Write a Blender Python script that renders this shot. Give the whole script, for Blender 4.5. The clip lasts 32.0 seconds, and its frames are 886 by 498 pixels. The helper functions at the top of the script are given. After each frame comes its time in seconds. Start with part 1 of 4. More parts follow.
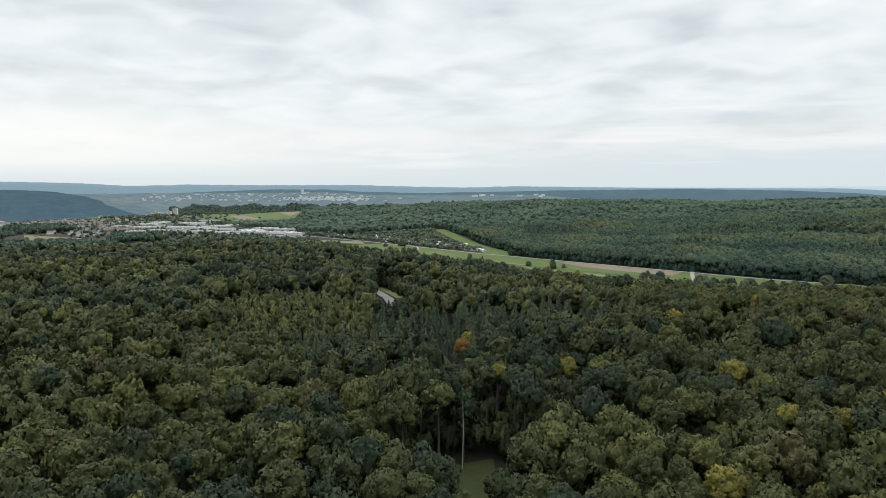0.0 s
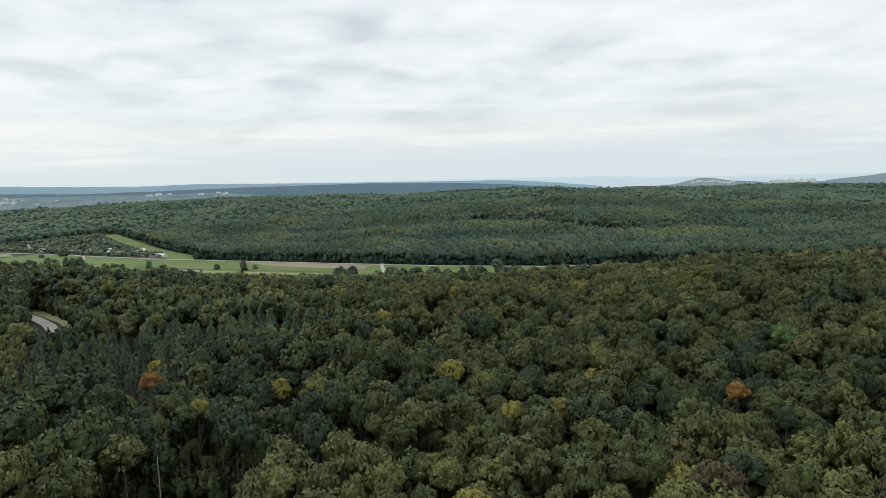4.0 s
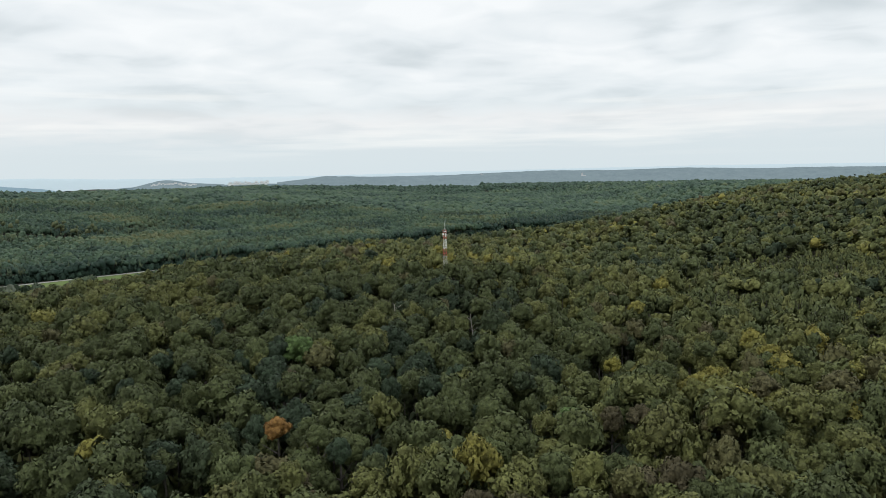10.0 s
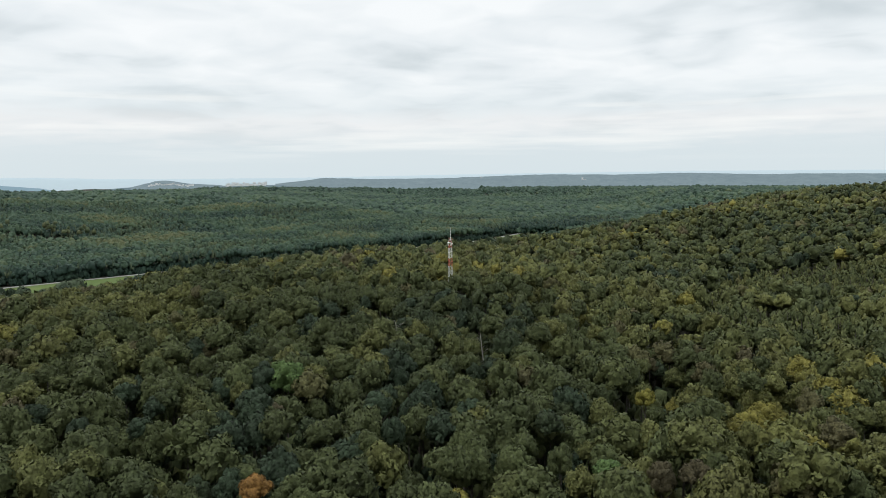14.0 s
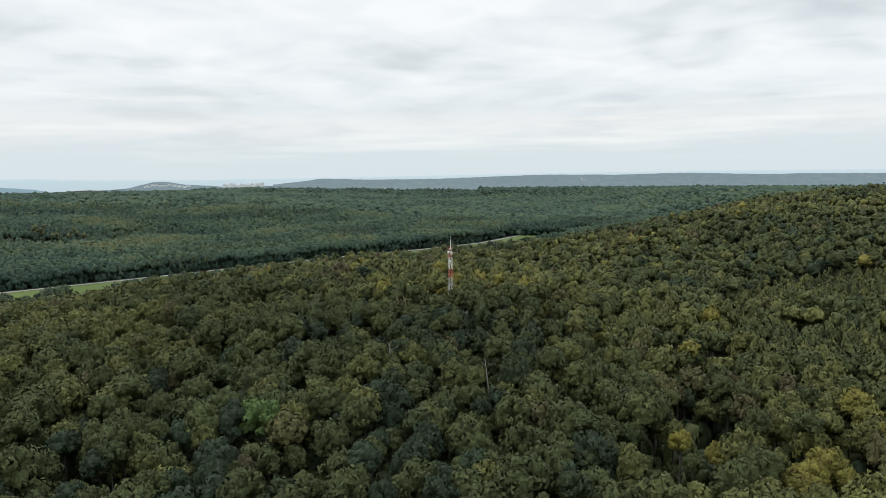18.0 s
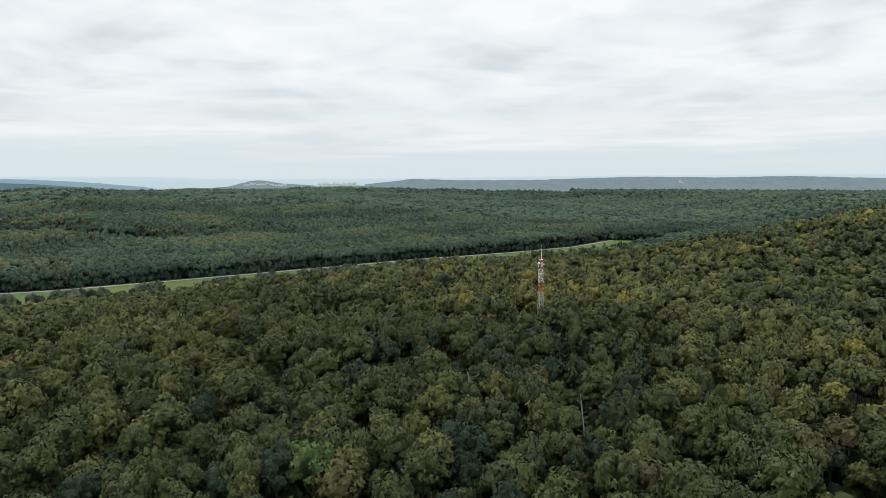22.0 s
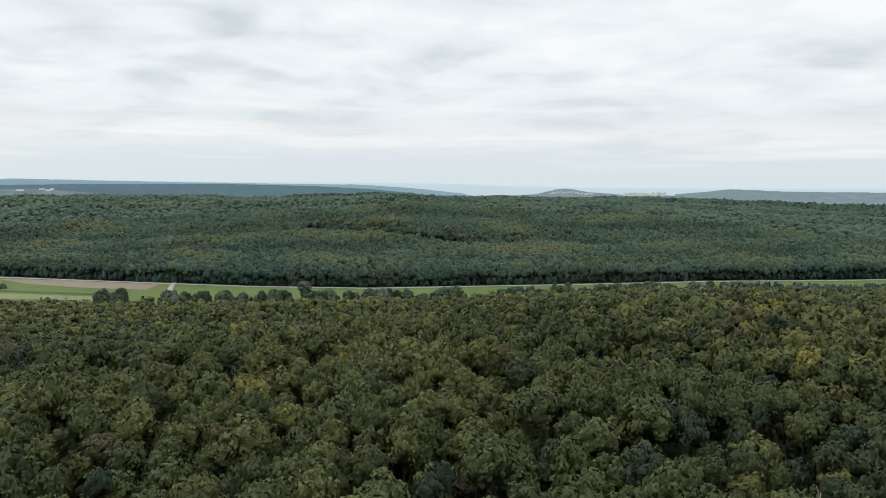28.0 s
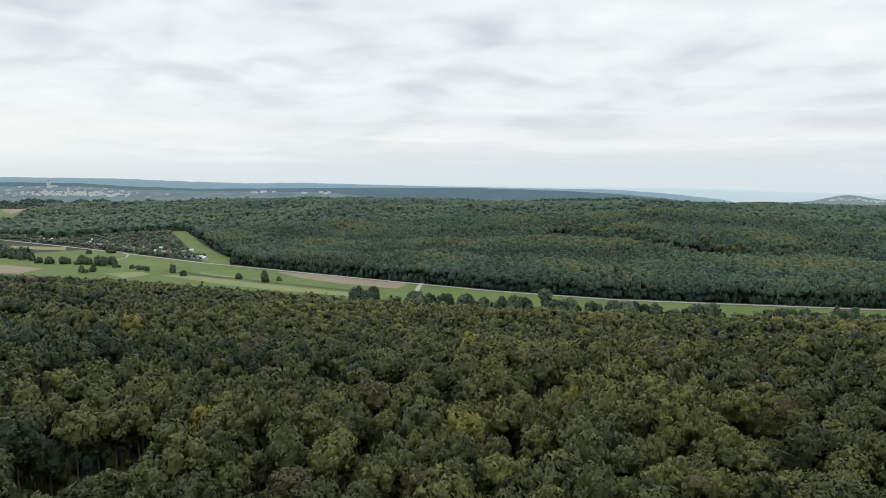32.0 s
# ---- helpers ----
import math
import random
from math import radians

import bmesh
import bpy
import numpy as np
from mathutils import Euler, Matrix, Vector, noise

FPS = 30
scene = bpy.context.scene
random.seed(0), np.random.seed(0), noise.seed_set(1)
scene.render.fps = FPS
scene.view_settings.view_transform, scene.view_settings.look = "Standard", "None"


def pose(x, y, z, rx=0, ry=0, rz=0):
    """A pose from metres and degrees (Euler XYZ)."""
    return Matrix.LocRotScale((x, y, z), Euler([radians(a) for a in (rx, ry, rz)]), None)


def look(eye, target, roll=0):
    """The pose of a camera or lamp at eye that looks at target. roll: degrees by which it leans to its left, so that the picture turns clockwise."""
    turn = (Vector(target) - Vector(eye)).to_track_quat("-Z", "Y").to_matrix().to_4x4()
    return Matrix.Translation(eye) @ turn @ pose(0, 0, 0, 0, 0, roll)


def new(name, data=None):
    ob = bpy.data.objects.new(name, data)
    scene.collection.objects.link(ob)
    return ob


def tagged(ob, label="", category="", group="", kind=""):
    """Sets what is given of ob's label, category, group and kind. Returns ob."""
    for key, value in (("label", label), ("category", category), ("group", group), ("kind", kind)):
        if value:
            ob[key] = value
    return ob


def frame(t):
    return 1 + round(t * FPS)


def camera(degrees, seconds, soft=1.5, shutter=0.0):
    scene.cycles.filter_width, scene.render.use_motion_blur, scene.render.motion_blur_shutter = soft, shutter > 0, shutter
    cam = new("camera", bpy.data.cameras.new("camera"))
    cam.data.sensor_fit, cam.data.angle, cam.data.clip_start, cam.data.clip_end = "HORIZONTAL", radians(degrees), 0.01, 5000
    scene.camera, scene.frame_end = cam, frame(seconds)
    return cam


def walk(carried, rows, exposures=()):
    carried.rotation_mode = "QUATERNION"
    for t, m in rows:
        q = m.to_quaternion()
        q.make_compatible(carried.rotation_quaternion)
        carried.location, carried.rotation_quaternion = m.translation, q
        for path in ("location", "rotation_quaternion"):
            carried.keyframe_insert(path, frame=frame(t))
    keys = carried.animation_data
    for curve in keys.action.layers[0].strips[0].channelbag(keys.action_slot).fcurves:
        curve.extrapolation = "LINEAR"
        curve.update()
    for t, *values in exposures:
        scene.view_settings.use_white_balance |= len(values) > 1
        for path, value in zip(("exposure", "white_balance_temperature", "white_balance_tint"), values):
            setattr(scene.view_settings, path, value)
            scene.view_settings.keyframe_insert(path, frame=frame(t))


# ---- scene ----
cam = camera(64.66, 32.0, 0.9)
# seconds, place, heading to the left of +y, pitch, roll
PATH = [
    (0, 45.84, -397.78, 76.53, 67.443, -5.046, -0.309),
    (1, 40.32, -396.17, 76.93, 62.478, -5.171, -0.400),
    (2, 34.88, -394.01, 77.10, 56.768, -5.275, -0.733),
    (3, 29.38, -391.70, 77.49, 49.818, -5.489, -1.071),
    (3.5, 26.75, -390.51, 77.66, 45.990, -5.636, -1.291),
    (5.5, 16.88, -383.54, 77.82, 30.664, -6.057, -1.694),
    (6, 14.52, -381.37, 77.96, 26.331, -6.197, -1.767),
    (7, 9.73, -376.72, 78.37, 17.779, -6.541, -1.835),
    (7.5, 7.60, -374.12, 78.37, 13.605, -6.589, -1.871),
    (8, 5.62, -371.32, 78.18, 9.754, -6.623, -1.806),
    (9, 2.25, -364.81, 77.26, 2.435, -6.639, -1.865),
    (9.5, 1.01, -361.58, 77.22, 0.250, -6.582, -1.456),
    (10, -0.08, -358.09, 77.19, 0.150, -6.520, -1.122),
    (11, -1.67, -351.04, 77.15, 0.050, -6.408, -0.721),
    (13, -3.13, -337.04, 77.13, 0.000, -6.295, -0.554),
    (16.5, -3.58, -313.61, 78.27, -0.022, -6.279, -0.676),
    (19, -3.66, -293.88, 78.33, -0.137, -6.254, -0.675),
    (20, -3.55, -286.50, 78.33, -0.100, -6.235, -0.672),
    (20.5, -3.45, -282.80, 78.33, 1.900, -6.150, -0.665),
    (21, -3.31, -279.05, 78.34, 4.603, -6.093, -0.652),
    (22, -3.92, -271.16, 78.43, 7.202, -6.141, -0.232),
    (23, -4.70, -263.03, 78.39, 10.097, -6.027, -0.222),
    (24, -5.34, -254.71, 78.37, 14.372, -5.876, -0.164),
    (25, -6.68, -247.05, 78.54, 18.489, -5.757, -0.064),
    (25.5, -7.66, -243.21, 78.75, 20.422, -5.696, 0.045),
    (27.5, -12.79, -226.32, 78.92, 29.137, -5.550, 0.183),
    (28, -14.62, -222.45, 78.92, 31.807, -5.486, 0.397),
    (29, -18.63, -215.29, 78.87, 37.614, -5.388, 0.484),
    (30, -22.85, -208.54, 78.89, 43.027, -5.358, 0.508),
    (31, -27.62, -202.28, 79.07, 47.879, -5.344, 0.474),
    (32, -32.71, -196.23, 78.94, 51.871, -5.277, 0.555),
]


def rig(x, y, z, yaw, pitch, roll):
    """Camera pose from place, heading, pitch and roll."""
    a, b = radians(yaw), radians(pitch)
    ahead = Vector((-math.sin(a) * math.cos(b), math.cos(a) * math.cos(b), math.sin(b)))
    eye = Vector((x, y, z))
    return look(eye, eye + ahead * 50, roll)


walk(cam, [(t, rig(*row)) for t, *row in PATH])

# ---- light ----
SUN_AZ, SUN_EL = radians(-100), radians(38)      # azimuth from +y towards +x
world = bpy.data.worlds.new("overcast_sky")
scene.world = world
world.use_nodes = True


def build_sky(tree):
    nt, lk = tree.nodes, tree.links
    nt.clear()
    out = nt.new("ShaderNodeOutputWorld")
    sky = nt.new("ShaderNodeTexSky")
    sky.sky_type, sky.sun_disc = "NISHITA", False
    sky.sun_elevation, sky.sun_rotation = SUN_EL, SUN_AZ
    clear = nt.new("ShaderNodeBackground")
    clear.inputs["Strength"].default_value = 0.1
    lk.new(sky.outputs[0], clear.inputs["Color"])
    co = nt.new("ShaderNodeTexCoord")
    sep = nt.new("ShaderNodeSeparateXYZ")
    lk.new(co.outputs["Generated"], sep.inputs[0])

    def calc(op, a, b=None, c=None, clamp=False):
        n = nt.new("ShaderNodeMath")
        n.operation, n.use_clamp = op, clamp
        for k, v in enumerate((a, b, c)):
            if v is None:
                continue
            if isinstance(v, (int, float)):
                n.inputs[k].default_value = v
            else:
                lk.new(v, n.inputs[k])
        return n.outputs[0]

    up = calc("MAXIMUM", sep.outputs["Z"], 0.0)
    den = calc("ADD", up, 0.13)
    flat = nt.new("ShaderNodeCombineXYZ")
    lk.new(calc("DIVIDE", sep.outputs["X"], den), flat.inputs[0])
    lk.new(calc("DIVIDE", sep.outputs["Y"], den), flat.inputs[1])

    def noise_at(scale, detail, rough, distort, off):
        m = nt.new("ShaderNodeMapping")
        m.inputs["Location"].default_value = off
        lk.new(flat.outputs[0], m.inputs["Vector"])
        n = nt.new("ShaderNodeTexNoise")
        n.inputs["Scale"].default_value, n.inputs["Detail"].default_value = scale, detail
        n.inputs["Roughness"].default_value, n.inputs["Distortion"].default_value = rough, distort
        lk.new(m.outputs[0], n.inputs["Vector"])
        return n.outputs["Fac"]

    big = noise_at(1.05, 3.0, 0.5, 0.5, (3.1, 1.7, 0.0))
    fine = noise_at(3.0, 4.0, 0.45, 0.5, (7.3, 2.2, 4.0))
    tone = calc("ADD", calc("MULTIPLY", big, 0.66), calc("MULTIPLY", fine, 0.34))
    sunward = calc("ADD", calc("MULTIPLY", sep.outputs["X"], math.sin(SUN_AZ)), calc("MULTIPLY", sep.outputs["Y"], math.cos(SUN_AZ)))
    # the cloud is thicker and greyer in the west
    tone = calc("SUBTRACT", tone, calc("MULTIPLY", calc("POWER", calc("MAXIMUM", sunward, 0.0), 3.0), 0.07))
    ramp = nt.new("ShaderNodeValToRGB")
    lk.new(tone, ramp.inputs[0])
    e = ramp.color_ramp.elements
    e[0].position, e[0].color = 0.34, (0.60, 0.66, 0.69, 1)
    e[1].position, e[1].color = 0.60, (0.905, 0.932, 0.945, 1)
    mid = ramp.color_ramp.elements.new(0.47)
    mid.color = (0.785, 0.832, 0.858, 1)
    # thin bands of lighter and bluer cloud low over the horizon
    low = nt.new("ShaderNodeValToRGB")
    lk.new(calc("ADD", sep.outputs["Z"], calc("MULTIPLY", fine, 0.03)), low.inputs[0])
    le = low.color_ramp.elements
    le[0].position, le[0].color = 0.0, (0.66, 0.75, 0.79, 1)
    le[1].position, le[1].color = 0.20, (0.80, 0.82, 0.84, 1)
    for p, c in ((0.05, (0.67, 0.745, 0.785, 1)), (0.085, (0.80, 0.81, 0.82, 1)), (0.105, (0.68, 0.75, 0.785, 1)), (0.135, (0.71, 0.78, 0.815, 1))):
        low.color_ramp.elements.new(p).color = c
    mix = nt.new("ShaderNodeMix")
    mix.data_type = "RGBA"
    lk.new(calc("MULTIPLY", calc("SUBTRACT", 0.15, sep.outputs["Z"], clamp=True), 8.0, clamp=True), mix.inputs[0])
    lk.new(ramp.outputs[0], mix.inputs[6])
    lk.new(low.outputs[0], mix.inputs[7])
    # long thin bright streaks under the cloud base, and a warm brightness below the sun
    lay = nt.new("ShaderNodeMapping")
    lay.inputs["Scale"].default_value = (2.2, 2.2, 42.0)
    lk.new(co.outputs["Generated"], lay.inputs["Vector"])
    wisps = nt.new("ShaderNodeTexNoise")
    wisps.inputs["Scale"].default_value, wisps.inputs["Detail"].default_value = 1.0, 5.0
    lk.new(lay.outputs[0], wisps.inputs["Vector"])
    band = calc("MULTIPLY", calc("MULTIPLY", calc("SUBTRACT", sep.outputs["Z"], 0.012, clamp=True), 40.0, clamp=True), calc("MULTIPLY", calc("SUBTRACT", 0.16, sep.outputs["Z"], clamp=True), 14.0, clamp=True))
    streak = calc("MULTIPLY", calc("MULTIPLY", calc("SUBTRACT", wisps.outputs["Fac"], 0.52, clamp=True), 7.0, clamp=True), band)
    glow = calc("MULTIPLY", calc("POWER", calc("MAXIMUM", sunward, 0.0), 9.0), calc("MULTIPLY", band, 0.55))
    lit = nt.new("ShaderNodeMix")
    lit.data_type = "RGBA"
    lk.new(calc("MAXIMUM", calc("MULTIPLY", streak, 0.5), glow), lit.inputs[0])
    lk.new(mix.outputs[2], lit.inputs[6])
    lit.inputs[7].default_value = (0.985, 0.985, 0.96, 1)
    cloud = nt.new("ShaderNodeBackground")
    # an overcast sky is brightest overhead
    overhead = calc("MULTIPLY_ADD", calc("SUBTRACT", sep.outputs["Z"], 0.26, clamp=True), 2.0, 1.0)
    lk.new(overhead, cloud.inputs["Strength"])
    lk.new(lit.outputs[2], cloud.inputs["Color"])
    both = nt.new("ShaderNodeMixShader")
    both.inputs[0].default_value = 0.95
    lk.new(clear.outputs[0], both.inputs[1])
    lk.new(cloud.outputs[0], both.inputs[2])
    lk.new(both.outputs[0], out.inputs["Surface"])


build_sky(world.node_tree)
sun = new("sun", bpy.data.lights.new("sun", "SUN"))
sun.data.energy, sun.data.angle, sun.data.color = 0.9, radians(22), (1.0, 0.95, 0.88)
sun.matrix_world = look((math.sin(SUN_AZ) * 100, math.cos(SUN_AZ) * 100, math.tan(SUN_EL) * 100), (0, 0, 0))
scene.view_settings.exposure = 0.09

# ---- materials ----


def material(name, rough=0.8, spec=0.3):
    m = bpy.data.materials.new(name)
    m.use_nodes = True
    b = m.node_tree.nodes["Principled BSDF"]
    b.inputs["Roughness"].default_value = rough
    b.inputs["Specular IOR Level"].default_value = spec
    return m, m.node_tree.nodes, m.node_tree.links, b


def ramp_node(nt, stops):
    r = nt.new("ShaderNodeValToRGB")
    e = r.color_ramp.elements
    e[0].position, e[0].color = stops[0][0], (*stops[0][1], 1)
    e[1].position, e[1].color = stops[-1][0], (*stops[-1][1], 1)
    for p, c in stops[1:-1]:
        e.new(p).color = (*c, 1)
    return r


def noise_node(nt, lk, scale, detail=4.0, rough=0.55):
    co = nt.new("ShaderNodeTexCoord")
    n = nt.new("ShaderNodeTexNoise")
    n.inputs["Scale"].default_value, n.inputs["Detail"].default_value, n.inputs["Roughness"].default_value = scale, detail, rough
    lk.new(co.outputs["Object"], n.inputs["Vector"])
    return n.outputs["Fac"]


def foliage(name, stops, source="tint", lo=0.55, hi=1.55, grain=0.9):
    """Leaves whose colour changes from tree to tree and a little within a crown."""
    m, nt, lk, b = material(name, 0.7, 0.15)
    if source == "object":
        grain = grain * 5      # crowns of single trees are 1 in radius before scaling
        pick = nt.new("ShaderNodeObjectInfo").outputs["Random"]
    else:
        at = nt.new("ShaderNodeAttribute")
        at.attribute_name = "tint"
        pick = at.outputs["Fac"]
    r = ramp_node(nt, stops)
    lk.new(pick, r.inputs[0])
    n = noise_node(nt, lk, grain, 5.0, 0.65)
    isl = nt.new("ShaderNodeNewGeometry")
    both = nt.new("ShaderNodeMath")
    both.operation = "MULTIPLY_ADD"
    lk.new(isl.outputs["Random Per Island"], both.inputs[0])
    both.inputs[1].default_value = 0.22
    lk.new(n, both.inputs[2])
    mr = nt.new("ShaderNodeMapRange")
    for k, v in ((1, 0.36), (2, 0.90), (3, lo), (4, hi)):
        mr.inputs[k].default_value = v
    lk.new(both.outputs[0], mr.inputs[0])
    mul = nt.new("ShaderNodeVectorMath")
    mul.operation = "SCALE"
    lk.new(r.outputs[0], mul.inputs[0])
    lk.new(mr.outputs[0], mul.inputs["Scale"])
    lk.new(mul.outputs[0], b.inputs["Base Color"])
    bump = nt.new("ShaderNodeBump")
    bump.inputs["Strength"].default_value, bump.inputs["Distance"].default_value = 0.6, 0.6
    lk.new(noise_node(nt, lk, grain * 1.8, 4.0, 0.65), bump.inputs["Height"])
    lk.new(bump.outputs[0], b.inputs["Normal"])
    return m


DEEP, MID, OLIVE, YELLOW, BROWN = (0.024, 0.037, 0.020), (0.055, 0.067, 0.025), (0.089, 0.094, 0.030), (0.140, 0.128, 0.030), (0.066, 0.057, 0.030)


def shift(c, k):
    return tuple(v * k for v in c)


leaves = foliage("autumn_leaves", [(0.0, DEEP), (0.22, shift(MID, 0.85)), (0.46, MID), (0.68, OLIVE), (0.75, shift(OLIVE, 0.9)), (0.79, BROWN), (0.83, OLIVE), (0.92, shift(OLIVE, 1.2)), (1.0, YELLOW)])
# far woods: greens bluer than the near leaves, painting in the haze
hazed_leaves = foliage("hazed_valley_leaves", [(0.0, (0.018, 0.036, 0.026)), (0.3, (0.032, 0.057, 0.037)), (0.6, (0.049, 0.078, 0.044)), (0.8, (0.065, 0.086, 0.043)), (1.0, (0.081, 0.090, 0.040))], lo=0.82, hi=1.2, grain=0.4)
needles = foliage("needles", [(0.0, (0.030, 0.046, 0.028)), (0.5, (0.046, 0.064, 0.036)), (1.0, (0.066, 0.082, 0.042))])
garden_leaves = foliage("garden_leaves", [(0.0, (0.030, 0.050, 0.040)), (0.35, (0.056, 0.080, 0.055)), (0.7, (0.080, 0.105, 0.063)), (1.0, (0.110, 0.118, 0.072))], grain=0.3)
TREE_LEAVES = {
    "deep green": foliage("deep_green_leaves", [(0.0, shift(DEEP, 0.9)), (1.0, shift(DEEP, 1.35))], "object"),
    "green": foliage("green_leaves", [(0.0, shift(MID, 0.8)), (1.0, shift(MID, 1.2))], "object"),
    "olive": foliage("olive_leaves", [(0.0, shift(OLIVE, 0.8)), (1.0, shift(OLIVE, 1.2))], "object"),
    "yellowing": foliage("yellowing_leaves", [(0.0, shift(YELLOW, 0.75)), (1.0, shift(YELLOW, 1.15))], "object"),
    "brownish": foliage("brownish_leaves", [(0.0, shift(BROWN, 0.8)), (1.0, shift(BROWN, 1.15))], "object"),
    "orange": foliage("orange_leaves", [(0.0, (0.165, 0.088, 0.026)), (1.0, (0.20, 0.107, 0.030))], "object"),
    "bright green": foliage("bright_green_leaves", [(0.0, (0.062, 0.100, 0.032)), (1.0, (0.076, 0.118, 0.036))], "object"),
    "bright yellow": foliage("bright_yellow_leaves", [(0.0, (0.145, 0.137, 0.028)), (1.0, (0.165, 0.150, 0.030))], "object"),
    "meadow green": foliage("meadow_tree_leaves", [(0.0, (0.034, 0.052, 0.033)), (1.0, (0.062, 0.084, 0.047))], "object", grain=0.4),
    "pale grey-green": foliage("willow_leaves", [(0.0, (0.075, 0.090, 0.062)), (1.0, (0.092, 0.106, 0.074))], "object", grain=0.4),
}


def plain(name, a, b2, scale, rough=0.8, spec=0.3, metal=0.0, fine=0.0):
    m, nt, lk, b = material(name, rough, spec)
    r = ramp_node(nt, [(0.3, a), (0.7, b2)])
    src = noise_node(nt, lk, scale)
    if fine:
        add = nt.new("ShaderNodeMath")
        add.operation = "MULTIPLY_ADD"
        lk.new(noise_node(nt, lk, fine, 6.0, 0.65), add.inputs[0])
        add.inputs[1].default_value = 0.6
        sub = nt.new("ShaderNodeMath")
        sub.operation = "MULTIPLY"
        lk.new(src, sub.inputs[0])
        sub.inputs[1].default_value = 0.4
        lk.new(sub.outputs[0], add.inputs[2])
        src = add.outputs[0]
    lk.new(src, r.inputs[0])
    lk.new(r.outputs[0], b.inputs["Base Color"])
    b.inputs["Metallic"].default_value = metal
    return m


def haze_mat(name, a, b2, glow, strength, scale=0.012):
    """Distant country for the backdrop: a faint bluish emission paints in the haze of kilometres of air."""
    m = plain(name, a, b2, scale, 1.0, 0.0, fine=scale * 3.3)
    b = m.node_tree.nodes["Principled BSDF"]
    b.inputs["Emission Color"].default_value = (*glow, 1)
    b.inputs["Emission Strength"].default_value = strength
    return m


bark = plain("bark", (0.05, 0.044, 0.037), (0.09, 0.08, 0.07), 3.0, 0.9)
pale_bark = plain("pale_dead_wood", (0.20, 0.185, 0.165), (0.32, 0.30, 0.275), 2.0, 0.9)
# floor almost black: the shade beneath the trees is put into its colour
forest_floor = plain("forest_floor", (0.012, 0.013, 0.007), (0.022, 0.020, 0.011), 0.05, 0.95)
grass = plain("meadow_grass", (0.038, 0.074, 0.012), (0.090, 0.122, 0.025), 0.010, 0.9, fine=0.045)
pale_grass = plain("mown_grass", (0.113, 0.131, 0.050), (0.155, 0.167, 0.071), 0.02, 0.9, fine=0.2)
town_green = plain("town_green", (0.041, 0.057, 0.034), (0.114, 0.125, 0.072), 0.015, 0.9, fine=0.06)
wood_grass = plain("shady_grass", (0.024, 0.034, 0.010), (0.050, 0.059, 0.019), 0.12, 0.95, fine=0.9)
dry_grass = plain("dry_grass", (0.110, 0.105, 0.050), (0.149, 0.138, 0.072), 0.02, 0.9, fine=0.2)
reeds = plain("ditch_reeds", (0.038, 0.052, 0.021), (0.059, 0.070, 0.032), 0.05, 0.95, fine=0.4)
asphalt = plain("road_asphalt", (0.204, 0.197, 0.184), (0.272, 0.262, 0.245), 0.05, 0.9)
gravel = plain("gravel_track", (0.219, 0.207, 0.178), (0.288, 0.270, 0.236), 0.1, 0.95)
soil = plain("ploughed_soil", (0.147, 0.118, 0.083), (0.191, 0.159, 0.114), 0.03, 0.95, fine=0.3)
red_paint = plain("red_paint", (0.40, 0.085, 0.06), (0.50, 0.13, 0.095), 1.5, 0.5)
white_paint = plain("white_paint", (0.66, 0.66, 0.64), (0.78, 0.78, 0.76), 1.5, 0.5)
steel = plain("galvanised_steel", (0.40, 0.41, 0.42), (0.54, 0.55, 0.56), 1.0, 0.5, 0.5, 0.3)
roof_tiles = plain("red_roof_tiles", (0.141, 0.086, 0.067), (0.198, 0.128, 0.106), 0.02, 0.85)
grey_tiles = plain("grey_roof_tiles", (0.144, 0.141, 0.141), (0.216, 0.213, 0.213), 0.02, 0.85)
plaster = plain("pale_plaster", (0.547, 0.539, 0.516), (0.626, 0.617, 0.602), 0.02, 0.85)
metal_roof = plain("white_metal_roof", (0.464, 0.470, 0.477), (0.544, 0.550, 0.550), 0.02, 0.6)
grey_roof = plain("grey_flat_roof", (0.272, 0.280, 0.288), (0.368, 0.376, 0.384), 0.02, 0.8)
concrete = plain("pale_concrete", (0.400, 0.400, 0.392), (0.496, 0.496, 0.488), 0.05, 0.85)
timber = plain("weathered_timber", (0.13, 0.105, 0.085), (0.20, 0.17, 0.14), 0.5, 0.9)
far_wood = haze_mat("far_woods", (0.010, 0.018, 0.020), (0.038, 0.052, 0.050), (0.22, 0.42, 0.60), 0.19)
hazy_wood = haze_mat("hazy_woods", (0.014, 0.026, 0.030), (0.040, 0.054, 0.054), (0.29, 0.47, 0.60), 0.25)
north_wood = haze_mat("northern_haze", (0.004, 0.012, 0.014), (0.075, 0.09, 0.088), (0.42, 0.55, 0.63), 0.35, 0.02)
far_field = haze_mat("far_plain", (0.008, 0.018, 0.022), (0.115, 0.125, 0.11), (0.32, 0.50, 0.64), 0.24, 0.007)
pale_ridge = haze_mat("hazy_ridge", (0.05, 0.07, 0.08), (0.07, 0.09, 0.10), (0.37, 0.55, 0.67), 0.44)
palest_ridge = haze_mat("palest_ridge", (0.08, 0.10, 0.11), (0.10, 0.12, 0.13), (0.56, 0.68, 0.74), 0.74)

# ---- terrain ----
ROAD = [(-2600, -330), (-2200, -150), (-1879, -12), (-1531, 105), (-1201, 197), (-912, 304), (-780, 355), (-679, 395), (-550, 466), (-443, 560), (-331, 660), (-197, 785),
        (-42, 903), (69, 1005), (160, 1150), (205, 1400), (215, 1800), (215, 2600)]


def smooth(t):
    t = np.clip(t, 0.0, 1.0)
    return t * t * (3 - 2 * t)


